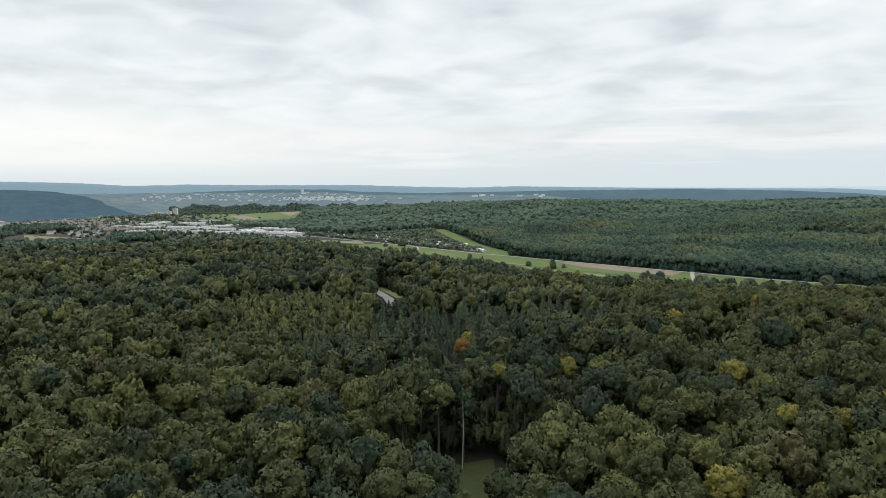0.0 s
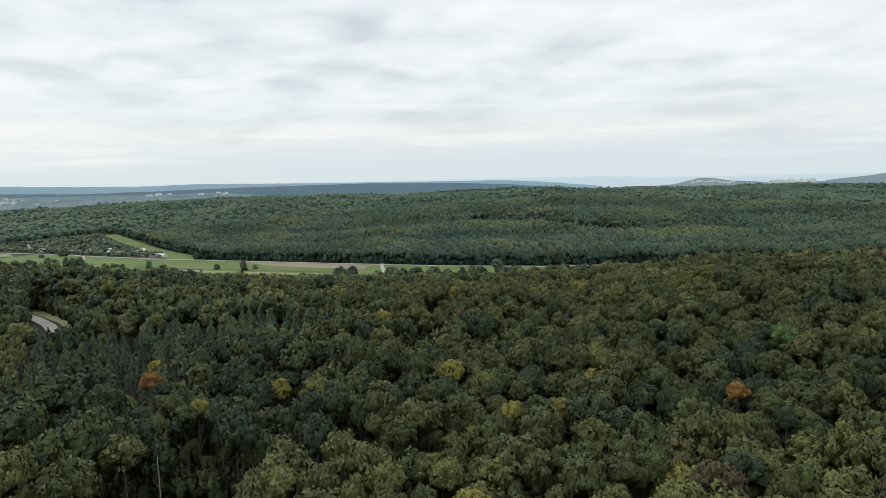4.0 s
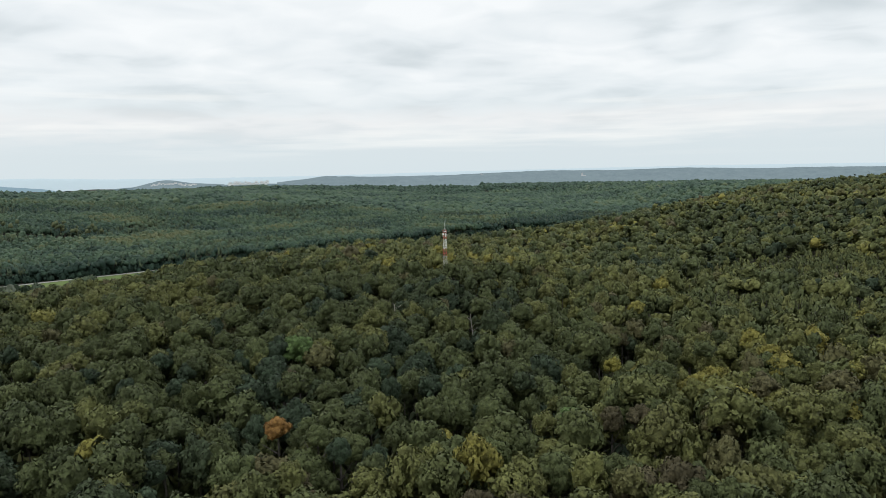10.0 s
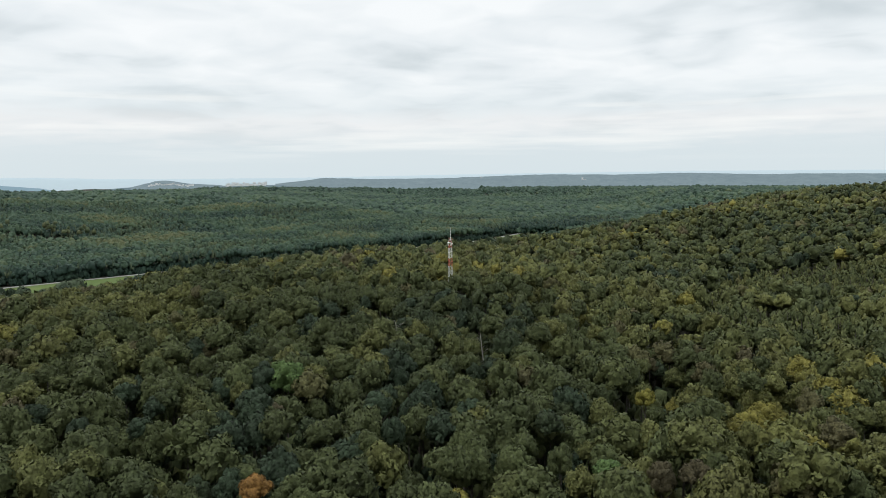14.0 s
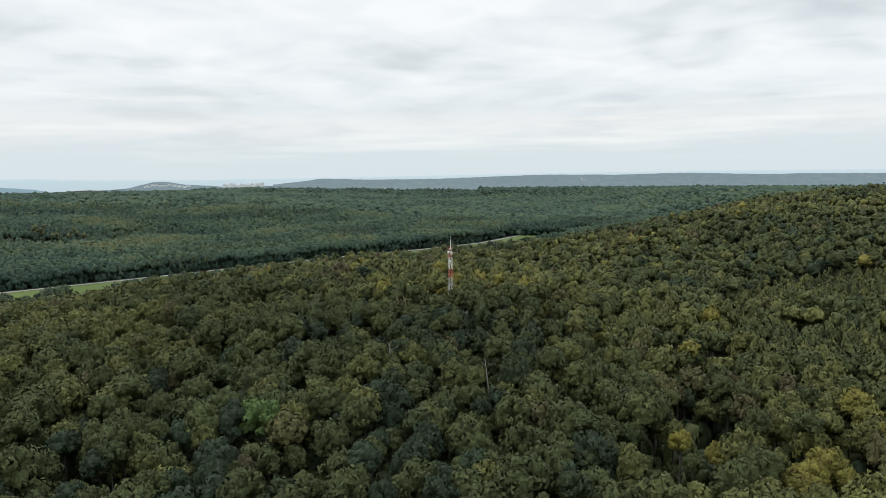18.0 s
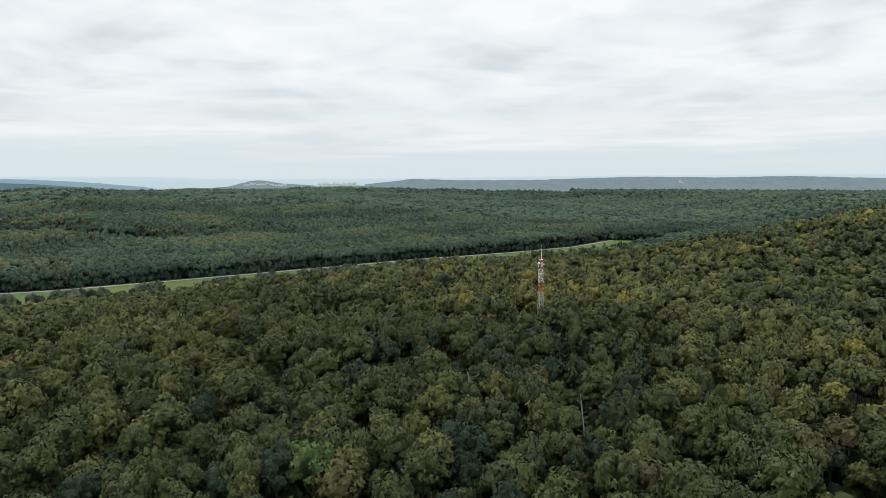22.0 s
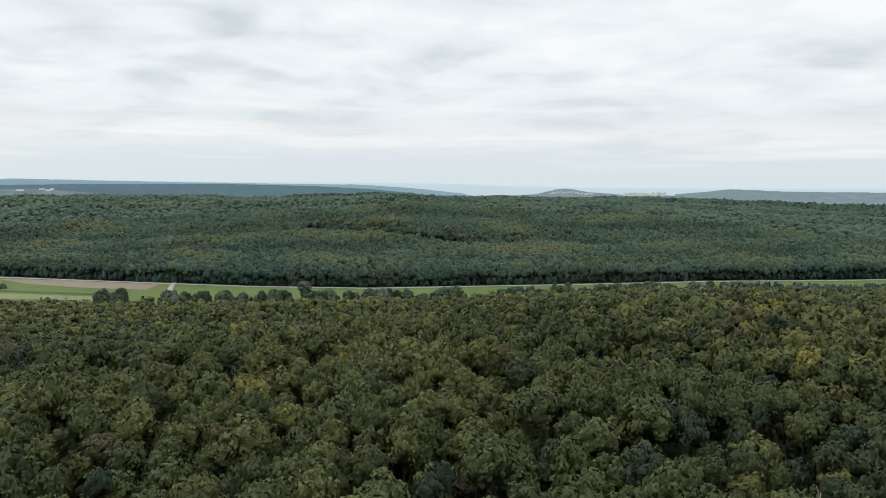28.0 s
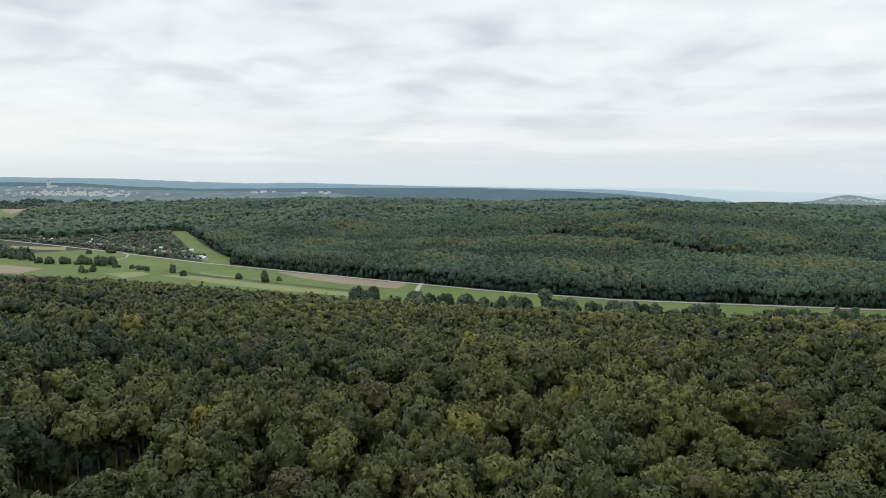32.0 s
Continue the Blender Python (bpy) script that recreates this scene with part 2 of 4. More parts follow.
def valley(x, y):
    """Signed distance from the valley road; positive on the side of the far woods."""
    x, y = np.asarray(x, float), np.asarray(y, float)
    best, sign = np.full(x.shape, 1e9), np.zeros(x.shape)
    for (ax, ay), (bx, by) in zip(ROAD, ROAD[1:]):
        dx, dy = bx - ax, by - ay
        t = np.clip(((x - ax) * dx + (y - ay) * dy) / (dx * dx + dy * dy), 0, 1)
        d = np.hypot(x - ax - t * dx, y - ay - t * dy)
        s = np.where(dx * (y - ay) - dy * (x - ax) > 0, 1.0, -1.0)
        sign = np.where(d < best, s, sign)
        best = np.minimum(d, best)
    return best * sign


def roll_noise(x, y):
    """Gentle swells of the ground."""
    return (np.sin(x * 0.0071 + 1.3) * np.cos(y * 0.0063 - 0.4) + 0.6 * np.sin(x * 0.0152 - y * 0.0117 + 2.0) + 0.4 * np.cos(x * 0.023 + y * 0.019))


def bump(x, y, cx, cy, rx, ry):
    return np.exp(-(((x - cx) / rx) ** 2 + ((y - cy) / ry) ** 2))


def ground_z(x, y):
    x, y = np.asarray(x, float), np.asarray(y, float)
    v = valley(x, y)
    near = smooth((-v - 276) / np.interp(x, [-320, -120], [425.0, 310.0])) * smooth((x + 1080) / 430) * smooth((y + 1500) / 700) * (1 - 0.5 * smooth((y - 1300) / 1400))
    z = -55 + 57 * near + 1.8 * roll_noise(x, y) * near
    z = z + 37 * bump(x, y, 560, 380, 240, 330) - 13 * bump(x, y, 150, 150, 130, 170) - 7 * bump(x, y, 60, -120, 60, 60) - 7 * bump(x, y, -330, -60, 130, 90)
    z = z + 6 * smooth((-v - 100) / 500) * smooth((y - 1100) / 700)
    far = smooth((v - 30) / 1150) * smooth((x + 3700) / 1000)
    z = z + far * (71 + 7 * roll_noise(x * 0.55, y * 0.55) - 26 * smooth((np.hypot(x, y + 300) - 1850) / 1200) - 22 * smooth((x + 700) / 700) * smooth((y - 1500) / 1100)) + far * 30 * bump(x, y, 640, 2050, 520, 420) + smooth((v - 40) / 200) * smooth((x + 3300) / 900) * 4 * roll_noise(x * 0.9, y * 0.9)
    return z


def mesh_from(name, verts, faces, mats, index=None, tint=None, smooth_shade=False, normals=None):
    """One mesh from arrays of vertices and triangles."""
    me = bpy.data.meshes.new(name)
    verts, faces = np.asarray(verts, np.float32), np.asarray(faces, np.int32)
    n = len(faces)
    me.vertices.add(len(verts))
    me.vertices.foreach_set("co", verts.ravel())
    me.loops.add(n * 3)
    me.loops.foreach_set("vertex_index", faces.ravel())
    me.polygons.add(n)
    me.polygons.foreach_set("loop_start", np.arange(0, n * 3, 3, dtype=np.int32))
    for m in mats:
        me.materials.append(m)
    if index is not None:
        me.polygons.foreach_set("material_index", np.asarray(index, np.int32))
    if tint is not None:
        at = me.attributes.new("tint", "FLOAT", "POINT")
        at.data.foreach_set("value", np.asarray(tint, np.float32))
    if normals is not None:
        at = me.attributes.new("custom_normal", "FLOAT_VECTOR", "POINT")
        at.data.foreach_set("vector", np.asarray(normals, np.float32).ravel())
    me.polygons.foreach_set("use_smooth", np.full(n, smooth_shade or normals is not None))
    me.update(calc_edges=True)
    return me


def sheet(name, xs, ys, mat):
    gx, gy = np.meshgrid(xs, ys)
    gz = ground_z(gx, gy)
    nx, ny = len(xs), len(ys)
    i = np.arange(nx * ny).reshape(ny, nx)
    a, b, c, d = i[:-1, :-1].ravel(), i[:-1, 1:].ravel(), i[1:, 1:].ravel(), i[1:, :-1].ravel()
    faces = np.concatenate([np.stack([a, b, c], 1), np.stack([a, c, d], 1)])
    return new(name, mesh_from(name, np.stack([gx.ravel(), gy.ravel(), gz.ravel()], 1), faces, [mat], smooth_shade=True))


def spaced(lo, hi, mid_lo, mid_hi, fine, coarse):
    return np.unique(np.concatenate([np.arange(lo, mid_lo, coarse), np.arange(mid_lo, mid_hi, fine), np.arange(mid_hi, hi + 1, coarse)]))


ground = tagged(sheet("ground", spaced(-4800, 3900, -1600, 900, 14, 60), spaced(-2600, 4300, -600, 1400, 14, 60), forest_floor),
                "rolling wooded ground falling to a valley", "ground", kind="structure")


def strip_mesh(name, left, right, lift, mat):
    """A sheet between two lines of points, following the ground."""
    left, right = np.array(left, float), np.array(right, float)

    def fine(p, n):
        s = np.r_[0, np.cumsum(np.hypot(*np.diff(p, axis=0).T))]
        q = np.linspace(0, s[-1], n)
        return np.stack([np.interp(q, s, p[:, 0]), np.interp(q, s, p[:, 1])], 1)

    n = int(max(np.hypot(*np.diff(left, axis=0).T).sum(), np.hypot(*np.diff(right, axis=0).T).sum()) / 12) + 2
    a, b = fine(left, n), fine(right, n)
    across = max(2, int(np.hypot(*(a - b).T).max() / 14) + 1)
    rows = [a + (b - a) * k / (across - 1) for k in range(across)]
    V = np.concatenate([np.stack([p[:, 0], p[:, 1], ground_z(p[:, 0], p[:, 1]) + lift], 1) for p in rows])
    i = np.arange(n * across).reshape(across, n)
    p, q, r, s = i[:-1, :-1].ravel(), i[:-1, 1:].ravel(), i[1:, 1:].ravel(), i[1:, :-1].ravel()
    return new(name, mesh_from(name, V, np.concatenate([np.stack([p, q, r], 1), np.stack([p, r, s], 1)]), [mat]))


def offset_line(pts, off):
    p = np.array(pts, float)
    d = np.gradient(p, axis=0)
    d /= np.linalg.norm(d, axis=1)[:, None]
    return [tuple(q) for q in p + np.stack([-d[:, 1], d[:, 0]], 1) * off]


def ribbon(name, pts, width, lift, mat, label, category):
    return tagged(strip_mesh(name, offset_line(pts, width / 2), offset_line(pts, -width / 2), lift, mat), label, category, kind="structure")


NEAR_EDGE = [(-2300, -760), (-1800, -560), (-1450, -400), (-1150, -250), (-1040, -140), (-880, -40), (-760, 40), (-650, 110), (-560, 165), (-480, 235), (-360, 345), (-270, 430), (-160, 535), (-20, 670), (140, 820), (250, 930), (330, 1120)]
tagged(strip_mesh("meadow", offset_line(ROAD[3:15], 2), NEAR_EDGE[2:], 0.25, grass), "long green meadow along the valley floor", "meadow", kind="structure")
ribbon("road", ROAD[1:15], 8, 0.7, asphalt, "pale grey country road beside the woods", "road")
ribbon("track", [(-789, 361), (-751, 327), (-705, 289), (-640, 235), (-600, 205)], 6, 0.75, gravel, "pale gravel track crossing the meadow", "track")
ribbon("farm_track", [(-1461, 134), (-1430, 141), (-1393, 138), (-1340, 122), (-1300, 96)], 4, 0.75, gravel, "pale farm track curving into the meadow", "track")


def field(name, a, b, mat, lift, label):
    return tagged(strip_mesh(name, a, b, lift, mat), label, "field", kind="structure")


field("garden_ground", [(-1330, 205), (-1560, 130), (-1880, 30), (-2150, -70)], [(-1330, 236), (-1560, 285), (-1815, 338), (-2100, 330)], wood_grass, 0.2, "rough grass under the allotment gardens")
field("brown_field", [(-1000, 262), (-935, 290), (-860, 318), (-792, 344)], [(-1005, 251), (-930, 250), (-850, 268), (-766, 304)], soil, 0.5, "ploughed brown field beside the road")
field("brown_field", [(-1420, -130), (-1318, -60), (-1240, -20)], [(-1380, -170), (-1231, -92), (-1190, -60)], soil, 0.5, "ploughed brown field by the wood's edge")
field("ochre_field", [(-1629, 38), (-1608, 73)], [(-1572, 29), (-1551, 63)], soil, 0.5, "small ploughed field in the meadow")
field("mown_field", [(-1130, 40), (-1118, 91)], [(-1060, 50), (-1080, 90)], pale_grass, 0.5, "pale mown patch of the meadow")
field("mown_field", [(-1060, 118), (-1000, 150), (-930, 172), (-850, 205), (-760, 245)], [(-1060, 100), (-1000, 118), (-930, 138), (-850, 170), (-740, 228)], pale_grass, 0.45, "pale mown strip along the wood's edge")
field("mown_field", [(-1060, 158), (-985, 182)], [(-1050, 146), (-975, 172)], pale_grass, 0.5, "pale mown strip in the meadow")
ribbon("ditch", [(-1090, 138), (-1010, 160), (-930, 190), (-850, 224), (-745, 268)], 7, 0.6, reeds, "dark reedy ditch through the meadow", "ditch")
ribbon("ditch", [(-1110, 118), (-1050, 140), (-985, 160)], 6, 0.6, reeds, "dark reedy ditch in the meadow", "ditch")
field("meadow_wedge", [(-1110, 240), (-1135, 254), (-1350, 285), (-1560, 322), (-1795, 380)], [(-1110, 234), (-1200, 208), (-1330, 240), (-1600, 300), (-1815, 340)], grass, 0.4, "green meadow wedge running into the woods")
field("green_field", [(-3235, -246), (-3600, 10), (-3900, 198)], [(-2489, -56), (-2511, 67), (-3288, 290)], grass, 3.0, "large green field beyond the town")
field("brown_field", [(-3000, -110), (-2950, -40)], [(-2700, -70), (-2700, -10)], soil, 3.6, "ploughed brown field beyond the town")
field("brown_field", [(-3250, 110), (-3300, 260)], [(-2750, 110), (-2950, 180)], soil, 3.6, "ploughed brown field by the woods")
field("dry_field", [(-2237, -735), (-1966, -540)], [(-1912, -684), (-1761, -532)], dry_grass, 3.0, "dry grass field behind the ridge")
field("mown_field", [(-1700, -10), (-1640, 40), (-1590, 70)], [(-1640, -20), (-1560, 30), (-1530, 60)], pale_grass, 0.6, "pale mown field by the valley road")
field("town_ground", [(-4500, -1500), (-3500, -300), (-2400, 40)], [(-3000, -1500), (-2300, -560), (-1750, -60)], town_green, 1.0, "pale grassy ground under the town")

# woodland road that shows in a gap of the trees
ribbon("woodland_road", [(-520, -246), (-470, -249), (-430, -250), (-395, -254), (-360, -262)], 6.5, 0.7, asphalt, "pale road curving through the forest", "road")
ribbon("road_verge", [(-520, -236), (-470, -239), (-430, -240), (-395, -243), (-350, -252)], 10, 0.4, pale_grass, "grass verge along the woodland road", "verge")
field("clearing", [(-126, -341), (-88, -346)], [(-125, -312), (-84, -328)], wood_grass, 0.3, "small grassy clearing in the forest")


# ---- the distance ----
def ridge(name, table, dist, depth, foot, mat, label, rough=1.5):
    """A long far hill: its crest rises to the given elevation angles (azimuth, degrees) seen from the middle of the flight."""
    az = np.arange(table[0][0], table[-1][0] + 0.01, 0.35)
    el = np.interp(az, [a for a, _ in table], [e for _, e in table])
    r = np.random.default_rng(len(name) + int(dist))
    el = el + r.normal(0, 0.006 * rough, len(az))
    a = np.radians(az)
    V = []
    for d, k in ((dist - depth, 0.0), (dist - depth * 0.55, 0.55), (dist - depth * 0.2, 0.9), (dist, 1.0), (dist + 60, 0.8)):
        top = 78 + dist * np.tan(np.radians(el))
        z = foot + (top - foot) * k
        V.append(np.stack([np.sin(a) * d, -300 + np.cos(a) * d, z], 1))
    n = len(az)
    i = np.arange(n * 5).reshape(5, n)
    p, q, s, t = i[:-1, :-1].ravel(), i[:-1, 1:].ravel(), i[1:, 1:].ravel(), i[1:, :-1].ravel()
    ob = new(name, mesh_from(name, np.concatenate(V), np.concatenate([np.stack([p, q, s], 1), np.stack([p, s, t], 1)]), [mat], smooth_shade=True))
    return tagged(ob, label, "backdrop", kind="structure")


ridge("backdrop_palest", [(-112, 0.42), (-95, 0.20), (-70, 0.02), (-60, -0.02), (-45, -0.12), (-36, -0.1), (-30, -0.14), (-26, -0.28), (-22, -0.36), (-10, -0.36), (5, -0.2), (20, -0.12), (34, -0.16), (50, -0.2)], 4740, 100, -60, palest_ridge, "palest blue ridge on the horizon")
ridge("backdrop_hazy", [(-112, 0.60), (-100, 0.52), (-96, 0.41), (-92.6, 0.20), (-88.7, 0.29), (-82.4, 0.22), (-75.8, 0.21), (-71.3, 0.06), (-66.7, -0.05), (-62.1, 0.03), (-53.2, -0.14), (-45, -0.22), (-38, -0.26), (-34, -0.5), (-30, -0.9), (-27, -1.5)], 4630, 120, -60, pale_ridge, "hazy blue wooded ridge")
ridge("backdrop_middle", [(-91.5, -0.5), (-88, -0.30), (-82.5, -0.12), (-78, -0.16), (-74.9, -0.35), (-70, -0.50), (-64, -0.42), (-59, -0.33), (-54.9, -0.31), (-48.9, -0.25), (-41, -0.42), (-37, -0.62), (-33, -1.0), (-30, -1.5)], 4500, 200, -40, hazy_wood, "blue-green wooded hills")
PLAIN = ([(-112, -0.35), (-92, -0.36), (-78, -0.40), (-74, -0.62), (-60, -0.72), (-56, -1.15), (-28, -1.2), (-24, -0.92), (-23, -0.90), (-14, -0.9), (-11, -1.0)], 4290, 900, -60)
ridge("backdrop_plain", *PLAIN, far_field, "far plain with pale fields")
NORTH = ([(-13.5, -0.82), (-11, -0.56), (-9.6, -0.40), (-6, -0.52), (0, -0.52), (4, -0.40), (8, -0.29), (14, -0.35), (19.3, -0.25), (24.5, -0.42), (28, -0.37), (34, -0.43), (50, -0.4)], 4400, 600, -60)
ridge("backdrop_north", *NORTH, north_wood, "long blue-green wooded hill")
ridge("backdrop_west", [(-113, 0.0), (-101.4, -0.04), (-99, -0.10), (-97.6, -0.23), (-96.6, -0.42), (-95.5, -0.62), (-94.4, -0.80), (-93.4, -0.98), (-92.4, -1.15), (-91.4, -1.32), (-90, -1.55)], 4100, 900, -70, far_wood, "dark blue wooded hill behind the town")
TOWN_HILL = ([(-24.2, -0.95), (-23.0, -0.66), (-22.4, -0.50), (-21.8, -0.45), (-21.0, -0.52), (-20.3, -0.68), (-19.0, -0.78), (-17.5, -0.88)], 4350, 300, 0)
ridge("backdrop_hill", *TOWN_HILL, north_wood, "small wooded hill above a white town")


def on_ridge(shape, az, k):
    """A place on a far hill's slope: k from 0 at its foot to 1 at its crest."""
    table, dist, depth, foot = shape
    d = dist - depth * float(np.interp(k, [0, 0.55, 0.9, 1.0], [1.0, 0.55, 0.2, 0.0]))
    top = 78 + dist * math.tan(radians(float(np.interp(az, [a for a, _ in table], [e for _, e in table]))))
    a = radians(az)
    return math.sin(a) * d, -300 + math.cos(a) * d, foot + (top - foot) * k


# ---- tree shapes ----
rng = np.random.default_rng(7)


def leaf_cards(pos, nor, size, jit, r):
    """Small three-cornered leaf tufts at places, facing roughly along the given normals, with their tips lifted."""
    n = len(pos)
    nn = nor + r.normal(0, jit, (n, 3))
    nn /= np.linalg.norm(nn, axis=1)[:, None]
    a = np.cross(nn, r.normal(0, 1, (n, 3)))
    a /= np.linalg.norm(a, axis=1)[:, None]
    b = np.cross(nn, a)
    s = (size * r.uniform(0.6, 1.4, n))[:, None]
    tip = pos + b * s * 0.95 + nn * s * 0.5 + np.array([0, 0, 0.2]) * s
    q = np.stack([pos - a * s * 0.8 - b * s * 0.6, pos + a * s * 0.8 - b * s * 0.6, tip], 1)
    return q.reshape(-1, 3), np.arange(n * 3).reshape(-1, 3)


def unit(v):
    return v / np.maximum(np.linalg.norm(v, axis=1), 1e-6)[:, None]


def dome(rings, seg, r, rough, reach_down=0.72):
    """A lumpy crown core of radius 1, open below."""
    v = [[0, 0, 1.0]]
    for k in range(1, rings + 1):
        th = math.pi * reach_down * k / rings
        for s in range(seg):
            ph = 2 * math.pi * (s + 0.5 * (k % 2)) / seg
            v.append([math.sin(th) * math.cos(ph), math.sin(th) * math.sin(ph), math.cos(th)])
    v = np.array(v) * r.uniform(1 - rough, 1 + rough, (len(v), 1))
    f = [[0, 1 + s, 1 + (s + 1) % seg] for s in range(seg)]
    for k in range(rings - 1):
        a, b = 1 + k * seg, 1 + (k + 1) * seg
        for s in range(seg):
            t = (s + 1) % seg
            f += [[a + s, b + s, a + t], [a + t, b + s, b + t]]
    return v, np.array(f)


def broad_crown(seed, cards, size, lobes=24, core=(4, 8), slender=1.0, body=1.0):
    """Broadleaf crown about 1 in radius, centred at the origin: a closed lumpy body of many billows, set with small leaf tufts."""
    r = np.random.default_rng(seed)
    k = np.arange(lobes) + 0.5
    th, ph = np.arccos(1 - 1.45 * k / lobes) + r.normal(0, 0.10, lobes), k * 2.39996 + r.normal(0, 0.4, lobes)
    far_out = r.uniform(0.50, 0.78, lobes)
    cen = np.stack([np.sin(th) * np.cos(ph), np.sin(th) * np.sin(ph), np.cos(th)], 1) * far_out[:, None]
    cen[:, 0] *= r.uniform(0.8, 1.15)
    cen[:, :2] *= slender
    rad = r.uniform(0.21, 0.36, lobes) * (18 / lobes) ** 0.38
    cv, cf = dome(*core, r, 0.0, 0.78)
    u = unit(cv)
    along = u @ cen.T
    inside = (rad * body) ** 2 - ((cen**2).sum(1) - along**2)
    hit = np.where(inside > 0, along + np.sqrt(np.maximum(inside, 0)), 0.44)
    rough = 0.05 if cards > 60 else 0.13
    cv = u * (hit.max(1) * r.uniform(1 - rough, 1 + rough * 0.7, len(u)))[:, None]
    cn = unit(unit(cv - cen[hit.argmax(1)]) * 0.9 + u * 0.3)
    if not cards:
        return cv, cf, cn
    pick = r.choice(lobes, cards * 5, p=rad**2 / (rad**2).sum())
    d = unit(r.normal(0, 1, (cards * 5, 3)))
    d[:, 2] = np.where(d[:, 2] < -0.35, -d[:, 2], d[:, 2])
    p = cen[pick] + d * rad[pick][:, None] * r.uniform(0.86, 1.06, (cards * 5, 1))
    keep = np.ones(len(p), bool)
    for c, q in zip(cen, rad):
        keep &= np.linalg.norm(p - c, axis=1) > q * 0.86
    p, d = p[keep][:cards], d[keep][:cards]
    v, f = leaf_cards(p, d + unit(p) * 0.3, np.full(len(p), size), 0.3, r)
    soft = unit(d + unit(p) * 0.35 + r.normal(0, 0.22, p.shape))
    return np.concatenate([cv, v]), np.concatenate([cf, f + len(cv)]), np.concatenate([cn, np.repeat(soft, 3, axis=0)])


def billow_crown(seed, rings, seg, cards, size, rough=0.15, deep=0.72, lift=0.0):
    """A round crown for distant woods: a lumpy dome with a few clumps on it."""
    r = np.random.default_rng(seed)
    cv, cf = dome(rings, seg, r, rough, deep)
    cn = unit(unit(cv) + np.array([0, 0, lift]) + r.normal(0, 0.2, cv.shape))
    if not cards:
        return cv, cf, cn
    d = unit(r.normal(0, 1, (cards, 3)) + np.array([0, 0, 0.8]))
    d[:, 2] = np.abs(d[:, 2])
    v, f = leaf_cards(d * r.uniform(0.82, 1.0, (cards, 1)), d, np.full(cards, size), 0.3, r)
    return np.concatenate([cv, v]), np.concatenate([cf, f + len(cv)]), np.concatenate([cn, np.repeat(unit(d + np.array([0, 0, lift]) + r.normal(0, 0.25, d.shape)), 3, axis=0)])


def conifer_crown(seed, cards, size):
    """Pointed crown: 1 in radius at its foot and 2 below its tip, which is at 0.95."""
    r = np.random.default_rng(seed)
    h = 1 - np.sqrt(r.uniform(0.0, 1, cards))
    ang = r.uniform(0, 2 * math.pi, cards)
    rad = (1 - h) * (0.62 + 0.38 * np.abs(np.sin(h * 24 + ang * 0.5))) * 0.72 + 0.03
    p = np.stack([rad * np.cos(ang), rad * np.sin(ang), h * 3 - 2.05], 1)
    d = np.stack([np.cos(ang), np.sin(ang), np.full(cards, 0.8)], 1)
    v, f = leaf_cards(p, d, size * (0.5 + 0.6 * (1 - h)), 0.25, r)
    a = np.arange(7) * 2 * math.pi / 7
    cv = np.concatenate([[[0, 0, 0.85]], np.stack([0.45 * np.cos(a), 0.45 * np.sin(a), 0 * a - 2.0], 1)])
    cf = np.array([[0, 1 + k, 1 + (k + 1) % 7] for k in range(7)])
    cn = np.concatenate([[[0, 0, 1.0]], np.stack([np.cos(a), np.sin(a), 0 * a + 0.4], 1)])
    return np.concatenate([cv, v]), np.concatenate([cf, f + len(cv)]), unit(np.concatenate([cn, np.repeat(d + r.normal(0, 0.2, d.shape), 3, axis=0)]))


def tube(V, F, a, b, ra, rb, seg):
    a, b = np.array(a, float), np.array(b, float)
    d = b - a
    d /= np.linalg.norm(d)
    s = np.cross(d, [0.3, 0.9, 0.12])
    s /= np.linalg.norm(s)
    t = np.cross(d, s)
    o = len(V)
    for c, q in ((a, ra), (b, rb)):
        for k in range(seg):
            an = 2 * math.pi * k / seg
            V.append(c + q * (math.cos(an) * s + math.sin(an) * t))
    for k in range(seg):
        n = (k + 1) % seg
        F.extend([[o + k, o + n, o + seg + n], [o + k, o + seg + n, o + seg + k]])


def trunk_shape(seg=7, limbs=5, seed=0):
    """Tapered trunk 19 high with a few rising limbs."""
    r = np.random.default_rng(seed)
    V, F = [], []
    tube(V, F, (0, 0, -1.5), (0.15, 0.1, 10), 0.42, 0.30, seg)
    tube(V, F, (0.15, 0.1, 10), (0.1, -0.1, 19), 0.30, 0.10, seg)
    for k in range(limbs):
        an, z = r.uniform(0, 6.28), r.uniform(9, 14)
        reach_out = r.uniform(2.2, 3.6)
        tube(V, F, (0.1, 0, z), (reach_out * math.cos(an), reach_out * math.sin(an), z + r.uniform(2.5, 4.5)), 0.16, 0.05, 5)
    return np.array(V), np.array(F)


TREE_H = 23.0
EDGE_X = [-2300, -1450, -1208, -934, -724, -432, -200, 100, 300]
EDGE_D = [520, 410, 335, 238, 196, 134, 110, 96, 96]


